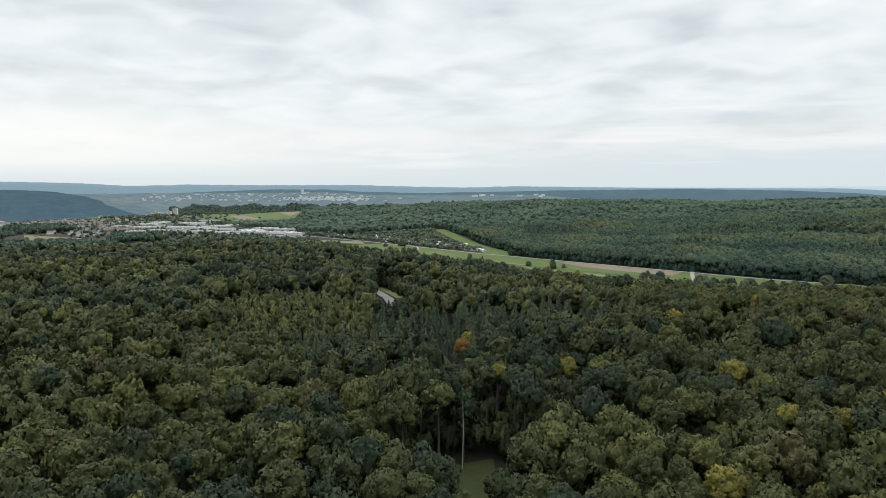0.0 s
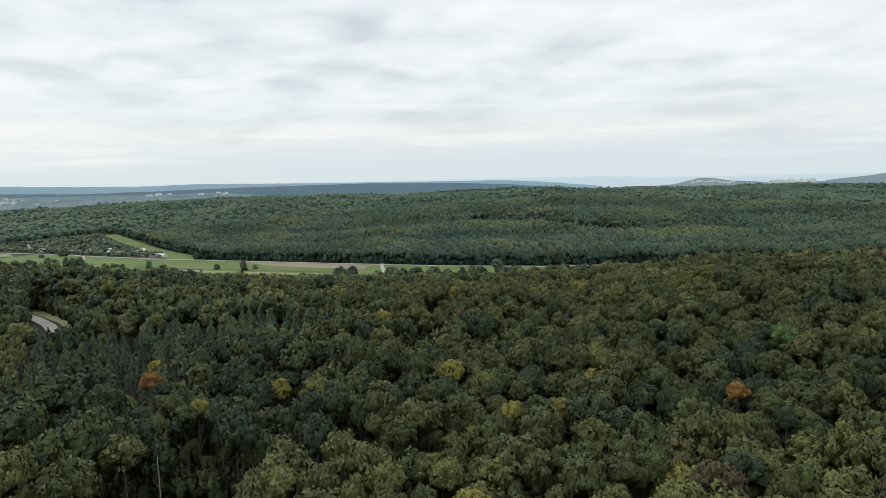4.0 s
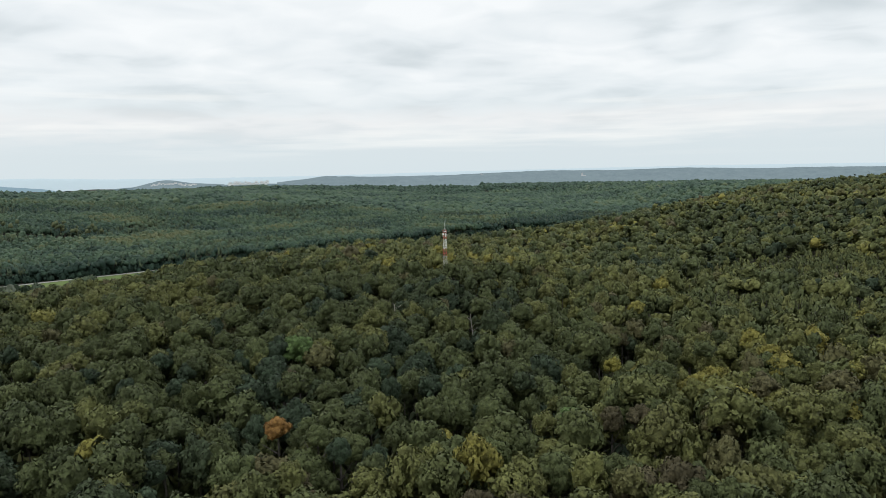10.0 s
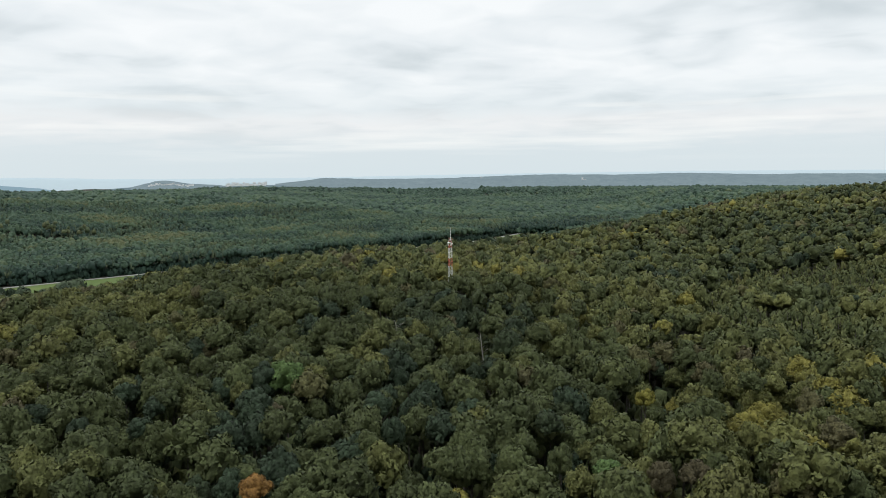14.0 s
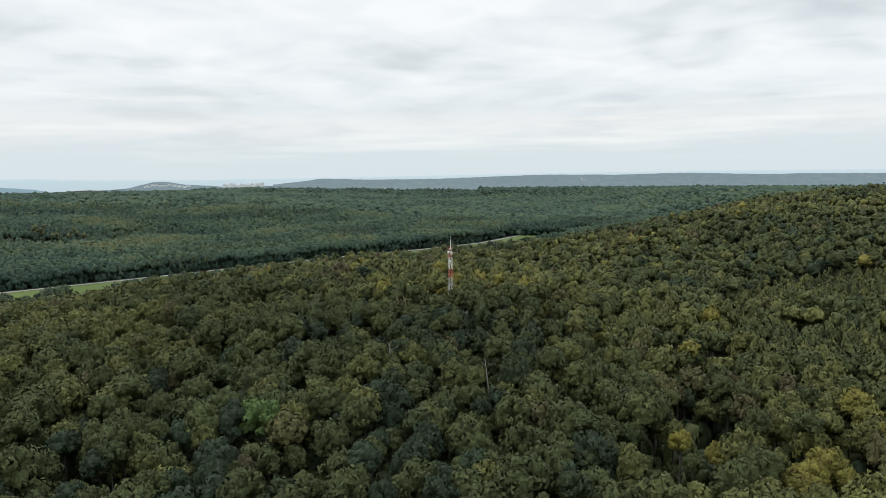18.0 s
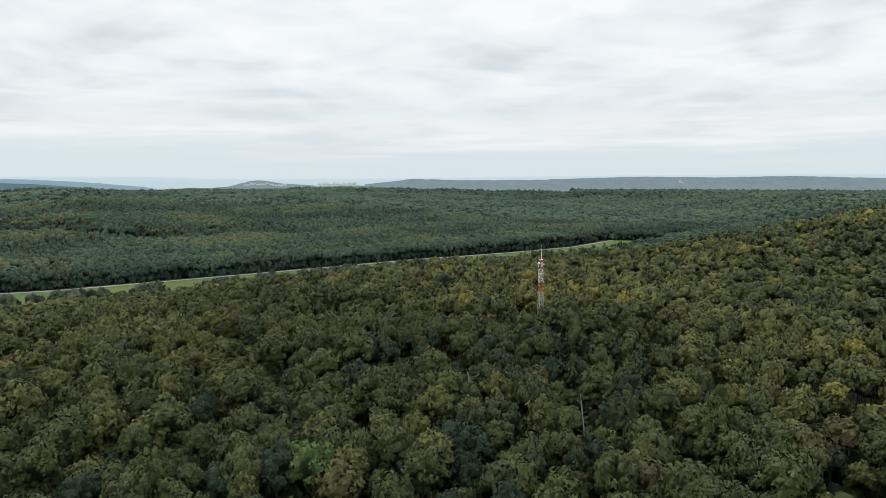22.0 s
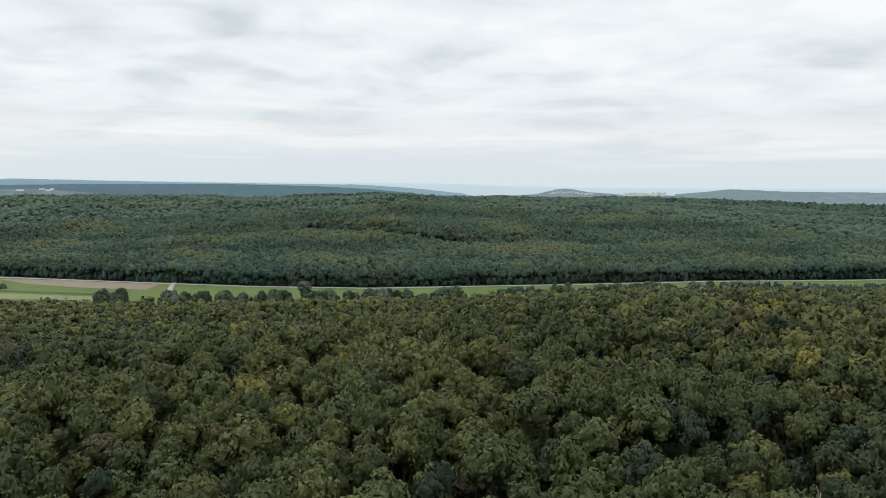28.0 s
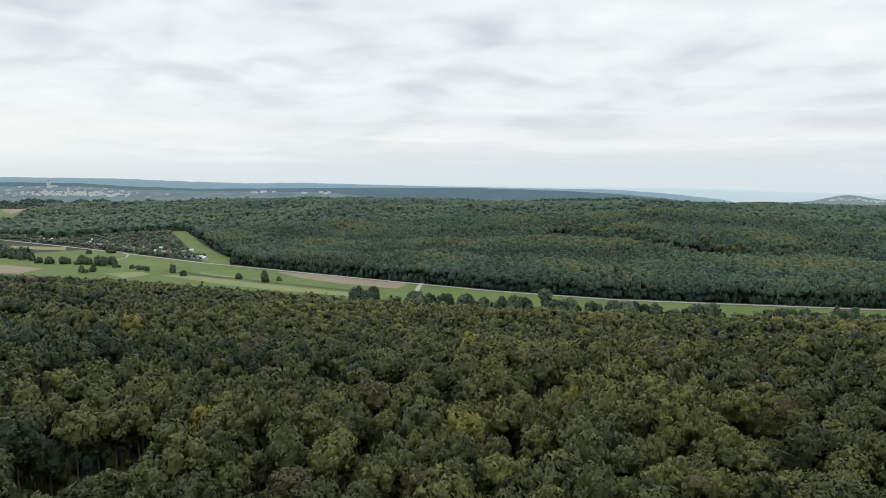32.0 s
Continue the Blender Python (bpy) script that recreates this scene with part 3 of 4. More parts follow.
def wooded(x, y):
    """Where forest stands."""
    v = valley(x, y)
    edge = np.interp(x, EDGE_X, EDGE_D)
    wedge = np.interp(x, [-1816, -1815, -1135, -1100], [-9999, 378, 250, -9999])
    ok = np.where(v > 0, (v > 12) & (y > wedge) & ((x > -1815) | (v > 60)), (v < -edge) & (x > -1500))
    ok |= (y > np.interp(x, [100, 330], [1160, 1130])) & ((np.abs(v) > 5) | (y > 1172))
    ok &= ~((np.abs(x + 114) < 13) & (np.abs(y + 324) < 14))     # clearing
    ok &= (np.hypot(x, y) > 7) & ~((np.abs(x) < 6) & (y > -30) & (y < 0))   # foot of the mast
    ok &= ~((np.abs(y - 836) < 19) & (x > -995) & (x < -605))     # felled strip below the tall pines
    ahead, beside = (x + 112) * 0.92 - (y + 326) * 0.39, (x + 112) * 0.39 + (y + 326) * 0.92
    ok &= ~((ahead > 0) & (ahead < 34) & (np.abs(beside) < 9))
    line = np.interp(x, [-520, -430, -350], [-241, -245, -258])
    ok &= ~((x > -460) & (x < -340) & (np.abs(y - line) < 9))    # woodland road
    along, across = (x + 392) * 0.95 - (y + 254) * 0.312, (x + 392) * 0.312 + (y + 254) * 0.95
    ok &= ~((along > 0) & (along < 140) & (np.abs(across) < 8 + along * 0.02))    # gap in front of the woodland road
    return ok


def scatter(step, lo_x, hi_x, lo_y, hi_y, r):
    gx, gy = np.meshgrid(np.arange(float(lo_x), hi_x, step), np.arange(float(lo_y), hi_y, step * 0.87))
    gx[1::2] += step / 2
    x = gx.ravel() + r.uniform(-0.46, 0.46, gx.size) * step
    y = gy.ravel() + r.uniform(-0.46, 0.46, gx.size) * step
    return x, y


def in_view(x, y):
    """The part of the plan that the flight looks over."""
    left = np.degrees(np.arctan2(x - 70, y + 400))
    right = np.degrees(np.arctan2(x - 20, y + 385))
    return (left > -104) & (right < 35) & ~((x > -12) & (y < -300))


LOOKOUTS = [(46, -398, 67), (34, -394, 56), (22, -387, 38), (8, -375, 15), (-2, -350, 0), (-4, -318, 0), (-4, -286, 0), (-5, -255, 14), (-14, -223, 31), (-33, -196, 52)]


def reach(x, y):
    """The least distance at which a tree is seen from the look-outs along the flight; those that pass below are far down the list."""
    best = np.full(np.shape(x), 5000.0)
    for px, py, heading in LOOKOUTS:
        d = np.hypot(x - px, y - py)
        off = (np.degrees(np.arctan2(px - x, y - py)) - heading + 180) % 360 - 180
        best = np.where((np.abs(off) < 36) & (d > 88), np.minimum(best, d), best)
    return best


def stand_tint(x, y, r):
    """Autumn colour: drifts from stand to stand, and from tree to tree."""
    drift = 0.45 + 0.15 * np.sin(x * 0.021 + 1.7 * np.sin(y * 0.017)) + 0.10 * np.sin(y * 0.043 - x * 0.031)
    # the lift past y = -140 is part olive stands, part painted haze brightness
    drift = drift + 0.05 * smooth((y + 140) / 200) + 0.15 * bump(x, y, -120, 60, 200, 80) + 0.25 * bump(x, y, 70, -150, 45, 40) - 0.14 * bump(x, y, -260, -330, 120, 60) - 0.30 * bump(x, y, -600, -290, 420, 260) - 0.06 * bump(x, y, 180, 200, 200, 200)
    return np.clip(drift + r.normal(0, 0.20, len(x)), 0, 1)


def conifers_at(x, y):
    """Stands of spruce and pine among the broadleaf trees."""
    return bump(x, y, -214, -286, 40, 85) * 1.7 + bump(x, y, -290, -75, 110, 55) * 0.6 + bump(x, y, -120, 180, 200, 40) * 0.2


def young_stand(x, y):
    """Two plantations of slender young trees, lower than the old wood round them."""
    old = (((x - 195) * 0.86 - (y - 20) * 0.5) / 62) ** 2 + (((x - 195) * 0.5 + (y - 20) * 0.86) / 130) ** 2
    old_trees = np.sin(x * 0.045 + 1.1 * np.sin(y * 0.05)) + np.sin(y * 0.038 + 2.0) > 1.05
    return ((old < 1) & ~old_trees) | (((x + 282) / 62) ** 2 + ((y + 338) / 36) ** 2 < 1)


def grove(name, x, y, crowns, radius, height, mat, label, r, tint, trunk=None, squash=(0.85, 1.15), size_spread=(0.58, 1.38), z=None, uneven=(0.76, 1.16)):
    """Many trees as one mesh of stuff: crowns picked from a few shapes, turned, scaled and tinted one by one."""
    z = ground_z(x, y) if z is None else z
    V, F, T, M, N = [], [], [], [], []
    base = 0
    which = r.integers(0, len(crowns), len(x))
    ang, rad = r.uniform(0, 6.283, len(x)), radius * r.uniform(*size_spread, len(x))
    edge_gap = -valley(x, y) - np.interp(x, EDGE_X, EDGE_D)
    rise = np.where((edge_gap > -5) & (y < 1215), 0.55 + 0.45 * smooth(edge_gap / 130), 1.0)
    top = height * rise * r.uniform(*uneven, len(x)) + (rad - radius) * 0.8
    top = top * (1 + 0.09 * np.sin(x * 0.055 + 2.0 * np.sin(y * 0.037)) * np.sin(y * 0.061 + 1.5 * np.sin(x * 0.033)))
    for k, (cv, cf, cn) in enumerate(crowns):
        s = np.where(which == k)[0]
        if not len(s):
            continue
        c, n = np.cos(ang[s])[:, None], np.sin(ang[s])[:, None]
        vx, vy, vz = cv[:, 0], cv[:, 1], cv[:, 2]
        R = rad[s][:, None]
        hz = R * r.uniform(*squash, (len(s), 1))
        P = np.stack([x[s][:, None] + R * (vx * c - vy * n), y[s][:, None] + R * (vx * n + vy * c), (z[s] + top[s])[:, None] + hz * (vz - 0.95)], -1)
        V.append(P.reshape(-1, 3))
        nx, ny = cn[:, 0], cn[:, 1]
        N.append(np.stack([nx * c - ny * n, nx * n + ny * c, np.broadcast_to(cn[:, 2], P.shape[:2])], -1).reshape(-1, 3))
        F.append((cf[None] + (np.arange(len(s)) * len(cv))[:, None, None] + base).reshape(-1, 3))
        T.append(np.repeat(tint[s], len(cv)))
        M.append(np.zeros(len(cf) * len(s), int))
        base += len(cv) * len(s)
    if trunk is not None:
        tv, tf = trunk
        P = np.stack([x[:, None] + tv[:, 0], y[:, None] + tv[:, 1], z[:, None] + tv[:, 2] * 0.85], -1)
        V.append(P.reshape(-1, 3))
        N.append(np.tile(unit(tv * [1, 1, 0]), (len(x), 1)))
        F.append((tf[None] + (np.arange(len(x)) * len(tv))[:, None, None] + base).reshape(-1, 3))
        T.append(np.zeros(len(x) * len(tv)))
        M.append(np.ones(len(tf) * len(x), int))
    ob = new(name, mesh_from(name, np.concatenate(V), np.concatenate(F), [mat, bark], np.concatenate(M), np.concatenate(T), normals=np.concatenate(N)))
    return tagged(ob, label, "forest", kind="stuff")


def part(name, me, parent, label="", m=None):
    ob = new(name, me)
    ob.parent = parent
    if m is not None:
        ob.matrix_local = m
    return tagged(ob, label)


CROWN_SHAPES = [broad_crown(90 + s, 2600, 0.056, 28 + 6 * s, (10, 18), 1.0, 0.82) for s in range(6)]
CROWN_SHAPES += [broad_crown(80 + s, 260, 0.12, 16 + s, (7, 13)) for s in range(6)]      # for trees that stay far off
TRUNK_MESHES = [mesh_from("trunk", *trunk_shape(7, 6, s), [bark], smooth_shade=True) for s in range(3)]
PROTOTYPES = {}


def broadleaf(colour, shape, x, y, radius, height, turn, label, category="tree", group="", name="broadleaf_tree", squash=1.0):
    """One tree: an empty at its foot with trunk and crown."""
    key = (colour, shape)
    if key not in PROTOTYPES:
        cv, cf, cn = CROWN_SHAPES[shape]
        PROTOTYPES[key] = mesh_from("crown", cv, cf, [TREE_LEAVES[colour]], normals=cn)
    z = float(ground_z(x, y))
    root = new(name)
    root.empty_display_size = 2
    root.matrix_world = pose(x, y, z, 0, 0, turn)
    h = radius * squash
    part("trunk", TRUNK_MESHES[shape % 3], root, m=Matrix.Diagonal((height / 23, height / 23, (height - h * 0.75) / 19, 1)))
    part("crown", PROTOTYPES[key], root, m=Matrix.Translation((0, 0, height - h * 0.95)) @ Matrix.Diagonal((radius, radius, h, 1)))
    return tagged(root, label, category, group)


# trees that stand out by their colour or size: colour, x, y, crown radius, height
SPECIAL = [("orange", -36.8, -213.2, 3.6, 24.5), ("orange", -172, -300, 4.0, 23), ("bright yellow", -73.4, -258.4, 3.6, 23), ("yellowing", -66, -250, 4.6, 23.5),
           ("bright yellow", 52.4, -141.8, 3.4, 22), ("yellowing", 60, -147, 4.4, 21), ("yellowing", 72.8, -161, 5.4, 21), ("yellowing", 80, -154, 4.8, 20.5), ("yellowing", 67, -168, 4.8, 20),
           ("bright green", 28.9, -198.2, 4.6, 22), ("green", -58.2, -105.2, 8.6, 23), ("green", -50, -112, 5.5, 22), ("yellowing", -1.0, -210.7, 4.6, 21), ("bright yellow", -196, -287, 3.6, 19),
           ("bright green", -47, -141, 6.0, 24), ("yellowing", -70.5, -224.6, 4.6, 24), ("olive", -130, -272.6, 5.5, 23), ("yellowing", -140, -278, 4.4, 22), ("yellowing", -115, -262, 4.6, 22),
           ("bright green", -112, -341, 3.4, 6.5), ("green", -100, -346, 3.6, 7), ("yellowing", -136, -305, 3.6, 24), ("deep green", -152, -322, 5.4, 23), ("deep green", -150, -334, 5.2, 22)]
LABELS = {"orange": "broadleaf tree with glowing orange autumn leaves", "bright yellow": "broadleaf tree with bright yellow autumn leaves", "yellowing": "broadleaf tree with leaves turning yellow",
          "bright green": "broadleaf tree with fresh bright green leaves", "green": "broadleaf tree with a full green crown", "olive": "broadleaf tree with an olive green crown",
          "deep green": "broadleaf tree with a dark green crown", "brownish": "broadleaf tree with leaves turning brown"}
for k, (colour, tx, ty, rad, high) in enumerate(SPECIAL):
    broadleaf(colour, k % 6, tx, ty, rad, high, k * 77.0, LABELS[colour], group="forest trees")

SPACING = 7.2
x, y = scatter(SPACING, -1100, 620, -640, 640, rng)
k = wooded(x, y) & in_view(x, y) & (valley(x, y) < 0)
x, y = x[k], y[k]
clash = np.zeros(len(x), bool)
for _, tx, ty, rad, _ in SPECIAL:
    clash |= np.hypot(x - tx, y - ty) < rad * 0.6 + 3.2
for hx, hy in zip(*np.random.default_rng(33).uniform((-260, -330), (170, 60), (46, 2)).T):
    clash |= np.hypot(x - hx, (y - hy) * 0.8) < 7.5      # small dark openings in the canopy
x, y = x[~clash], y[~clash]
d = reach(x, y)
young = young_stand(x, y)
pick = (conifers_at(x, y) > rng.uniform(0.25, 1.0, len(x))) & ~young
tint = stand_tint(x, y, rng)
ahead = d + rng.uniform(-6, 6, len(x))
ahead[pick | young] = 1e9
single = np.zeros(len(x), bool)
single[np.argsort(ahead)[:276]] = True
SHADES = ["deep green", "green", "green", "olive", "brownish", "yellowing"]
for j in np.where(single)[0]:
    colour = SHADES[min(5, int(np.interp(tint[j], [0, 0.25, 0.5, 0.7, 0.82, 0.93, 1.0], [0, 1, 2, 3, 4, 5, 5.9])))]
    broadleaf(colour, int(rng.integers(0, 6)), float(x[j]), float(y[j]), 4.6 * rng.uniform(0.68, 1.36), TREE_H * rng.uniform(0.86, 1.12), float(rng.uniform(0, 360)), LABELS[colour], group="forest trees", squash=float(rng.uniform(0.9, 1.4)))
rest = ~single & ~pick & ~young
low_trunk = trunk_shape(4, 0)
BANDS = [("near_forest", 0, 200, 860, 0.080, 34, (7, 14), 8, "dense broadleaf forest canopy turning autumn colours", low_trunk),
         ("forest_slope", 200, 300, 330, 0.112, 30, (6, 12), 8, "broadleaf forest canopy on the plateau", low_trunk),
         ("middle_forest", 300, 430, 110, 0.140, 24, (7, 11), 8, "broadleaf forest canopy round the mast", None),
         ("ridge_forest", 430, 640, 26, 0.19, 20, (6, 8), 12, "broadleaf forest covering the ridge", None),
         ("far_ridge_forest", 640, 2000, 5, 0.28, 13, (4, 6), 12, "broadleaf forest on the ridge's far end", None),
         ("side_forest", 2000, 9999, 64, 0.18, 18, (5, 9), 8, "broadleaf forest canopy beside the flight", None)]
for title, lo, hi, cards, size, lobes, core, shapes, text, stem in BANDS:
    k = rest & (d >= lo) & (d < hi)
    grove(title, x[k], y[k], [broad_crown(40 + lo + s, cards, size, lobes, core, 1.0, 0.84 if lo < 300 else 0.93) for s in range(shapes)], 4.5, TREE_H, leaves, text, rng, tint[k], stem, (0.9, 1.4), (0.62, 1.40))
yx, yy = scatter(4.6, -360, 330, -400, 170, rng)
k = young_stand(yx, yy) & wooded(yx, yy)
yx, yy = yx[k], yy[k]
grove("young_stand", yx, yy, [broad_crown(140 + s, 90, 0.17, 16, (5, 8), 0.75, 0.84) for s in range(8)], 3.0, 17.0, leaves, "plantation of slender young green trees", rng, np.clip(0.53 + 0.08 * np.sin(yx * 0.06) * np.sin(yy * 0.05) + rng.normal(0, 0.09, len(yx)), 0, 1), low_trunk, (1.4, 2.4), (0.6, 1.2))
grove("conifer_stand", x[pick], y[pick], [conifer_crown(20 + s, 260, 0.22) for s in range(6)], 3.3, 21.0, needles, "stand of dark pointed conifers", rng, rng.uniform(0, 1, pick.sum()), low_trunk, (0.85, 1.2))

ux, uy = scatter(6.5, -260, 200, -400, 40, rng)
k = wooded(ux, uy) & in_view(ux, uy) & (reach(ux, uy) < 240) & (np.hypot(ux + 118, uy + 324) > 22)
grove("understorey", ux[k], uy[k], [broad_crown(60 + s, 16, 0.26, 9, (4, 7)) for s in range(6)], 3.4, 11.0, leaves, "young trees and shrubs under the forest canopy", rng, np.clip(rng.normal(0.25, 0.2, k.sum()), 0, 1), None, (1.2, 1.9))
ux, uy = scatter(7.3, -420, 420, -620, -60, rng)
k = ~in_view(ux, uy) & (np.hypot(ux - 10, uy + 300) < 260)
ux, uy = ux[k], uy[k]
grove("forest_below", ux, uy, [broad_crown(70 + s, 64, 0.18, 18, (5, 9), 1.0, 0.9) for s in range(8)], 5.0, TREE_H, leaves, "broadleaf forest canopy below the flight", rng, stand_tint(ux, uy, rng), low_trunk, (1.0, 1.5))
an, far_out = rng.uniform(1.9, 5.2, 90), rng.uniform(15, 34, 90)
grove("clearing_shrubs", -116 + far_out * np.cos(an), -324 + far_out * np.sin(an), [broad_crown(170 + s, 120, 0.16, 14, (6, 10), 1.0, 0.86) for s in range(6)], 3.2, 9.0, leaves, "dark shrubs and saplings round the clearing", rng, np.clip(rng.normal(0.12, 0.1, 90), 0, 1), None, (1.2, 1.9), (0.5, 1.2))
step = rng.uniform(24, 140, 70)
side = rng.uniform(-8, 8, 70)
grove("young_conifers", -392 + step * 0.95 + side * 0.312, -254 - step * 0.312 + side * 0.95, [conifer_crown(30 + s, 160, 0.26) for s in range(4)], 1.5, 3.6, needles, "young conifers in a forest gap", rng, rng.uniform(0.3, 1, 70), None, (0.8, 1.0))

px = np.concatenate([rng.uniform(-470, -345, 150), rng.uniform(-480, -462, 30)])
py = np.concatenate([np.interp(px[:150], [-470, -430, -350], [-242, -245, -258]) + rng.uniform(9, 20, 150), rng.uniform(-262, -228, 30)])
grove("road_bushes", px, py, [broad_crown(150 + s, 30, 0.26, 12, (6, 8)) for s in range(6)], 4.0, 11.0, leaves, "bushes and young trees beside the woodland road", rng, np.clip(rng.normal(0.2, 0.15, 180), 0, 1), None, (1.4, 2.0))

# woods across the valley
x, y = scatter(6.5, -2700, 1700, -100, 2500, rng)
v = valley(x, y)
far_from = np.hypot(x, y + 300)
k = wooded(x, y) & in_view(x, y) & ((v > 0) | (y > 640)) & (far_from < 1750) & (v < 1400)
x, y, v = x[k], y[k], v[k]
stand = np.sin(x * 0.019 + 2.2 * np.sin(y * 0.013)) + np.sin(y * 0.027 - x * 0.017 + 1.5 * np.sin(x * 0.009))
clumps = np.sin(x * 0.071 + 2.0 * np.sin(y * 0.047)) * np.sin(y * 0.063 + 1.7 * np.sin(x * 0.039))
tint = np.clip(0.42 + 0.22 * stand + 0.16 * clumps + 0.30 * bump(x, y, -420, 800, 260, 90) - 0.3 * smooth((60 - v) / 60) + rng.normal(0, 0.12, len(x)), 0, 1)
spiky = rng.uniform(0, 1, len(x)) < 0.10 + 0.55 * (np.sin(x * 0.017 + 1.8 * np.sin(y * 0.011)) > 0.62)
grove("valley_forest", x[~spiky], y[~spiky], [billow_crown(120 + s, 4, 5, 3, 0.30, 0.22, 0.85, 0.3) for s in range(12)], 3.9, 20.0, hazed_leaves, "dark green forest on the far valley slope", rng, tint[~spiky], None, (0.85, 1.3), (0.6, 1.45), z=ground_z(x, y)[~spiky] + 1.8 * stand[~spiky], uneven=(0.82, 1.12))
grove("valley_conifers", x[spiky], y[spiky], [conifer_crown(160 + s, 6, 0.7) for s in range(5)], 2.6, 21.5, needles, "conifers among the far valley woods", rng, rng.uniform(0, 1, spiky.sum()), None, (1.0, 1.4), uneven=(0.88, 1.1))
tx = np.concatenate([rng.uniform(-985, -750, 60), rng.uniform(-690, -610, 22)])
ty = 868 + rng.normal(0, 10, 82)
grove("tall_pines", tx, ty, [billow_crown(190 + s, 3, 7, 8, 0.4, 0.25) for s in range(6)], 3.4, 31.0, hazed_leaves, "tall pines with bare trunks over the far slope", rng, np.clip(rng.normal(0.88, 0.1, 82), 0, 1), trunk_shape(5, 0), (0.9, 1.5))
x, y = scatter(16.0, -4000, 2600, -400, 3400, rng)
v = valley(x, y)
far_from = np.hypot(x, y + 300)
k = wooded(x, y) & in_view(x, y) & ((v > 0) | (y > 640)) & (far_from >= 1750) & (far_from < 3300) & (np.abs(v) < 1900)
k &= (y > np.interp(x, [-3900, -3288, -2511, -2450, -2449], [330, 310, 88, 60, -9999])) & (v > -2500)
x, y = x[k], y[k]
grove("distant_forest", x, y, [billow_crown(200 + s, 2, 5, 0, 0.45, 0.25, 0.6, 0.4) for s in range(10)], 8.0, 20.0, hazed_leaves, "distant dark green forest on the plateau", rng, np.clip(0.36 + 0.16 * np.sin(x * 0.012 + 2 * np.sin(y * 0.008)) + rng.normal(0, 0.15, len(x)), 0, 1))

x, y = scatter(26.0, -2600, 2600, 1500, 4000, rng)
far_from = np.hypot(x, y + 300)
k = in_view(x, y) & (far_from >= 3300) & (far_from < 3950)
grove("plateau_forest", x[k], y[k], [billow_crown(230 + s, 2, 5, 0, 0.4, 0.28, 0.6) for s in range(6)], 13.0, 13.0, hazed_leaves, "far dark forest on the plateau", rng, np.clip(rng.normal(0.2, 0.1, k.sum()), 0, 1))

# bushy wood margins along the valley
t = rng.uniform(0, 1, 1500)
px = np.interp(t, np.linspace(0, 1, 10), [-1135, -912, -780, -679, -550, -443, -331, -197, -42, 130])
py = np.interp(px, [p for p, _ in ROAD[:15]], [p for _, p in ROAD[:15]])
x, y = px - 0.5 * rng.uniform(12, 30, 1500), py + 0.86 * rng.uniform(12, 30, 1500)
k = valley(x, y) > 7
x, y = x[k], y[k]
grove("wood_margin", x, y, [broad_crown(240 + s, 8, 0.36, 8, (4, 7)) for s in range(6)], 4.4, 9.5, hazed_leaves, "bushy dark margin of the valley woods", rng, np.clip(rng.normal(0.12, 0.1, len(x)), 0, 1), None, (1.2, 1.9))
t = rng.uniform(-1800, -1125, 420)
grove("wedge_margin", t, np.interp(t, [-1815, -1135], [378, 250]) + rng.uniform(2, 14, 420), [broad_crown(245 + s, 8, 0.36, 8, (4, 7)) for s in range(6)], 4.6, 11.0, hazed_leaves, "bushy margin of the woods along the meadow wedge", rng, np.clip(rng.normal(0.2, 0.1, 420), 0, 1), None, (1.3, 1.9))
px = rng.uniform(-1200, 200, 1100)
py = np.interp(px, [p for p, _ in ROAD[:15]], [p for _, p in ROAD[:15]])
x = px + 0.5 * (np.interp(px, EDGE_X, EDGE_D) + rng.uniform(-16, 18, 1100))
y = py - 0.86 * (np.interp(px, EDGE_X, EDGE_D) + rng.uniform(-16, 18, 1100))
k = (-valley(x, y) > np.interp(x, EDGE_X, EDGE_D) - 22) & (-valley(x, y) < np.interp(x, EDGE_X, EDGE_D) + 40)
x, y = x[k], y[k]
grove("meadow_margin", x, y, [broad_crown(250 + s, 14, 0.3, 9, (4, 7)) for s in range(6)], 4.2, 11.0, hazed_leaves, "bushes and young trees along the meadow", rng, np.clip(rng.normal(0.3, 0.2, len(x)), 0, 1), None, (1.2, 1.9))

bx, by = rng.uniform(95, 340, 260), rng.uniform(1150, 1185, 260)
grove("meadow_end_bushes", bx, by, [broad_crown(260 + s, 6, 0.3, 9, (4, 7)) for s in range(6)], 4.6, 12.0, hazed_leaves, "bushes closing the end of the valley meadow", rng, np.clip(rng.normal(0.25, 0.15, 260), 0, 1), None, (1.3, 1.9))

# ---- the mast ----


def bar(name, a, b, radius, mat, parent, seg=5, label=""):
    V, F = [], []
    tube(V, F, a, b, radius, radius, seg)
    return part(name, mesh_from(name, np.array(V), np.array(F), [mat]), parent, label)


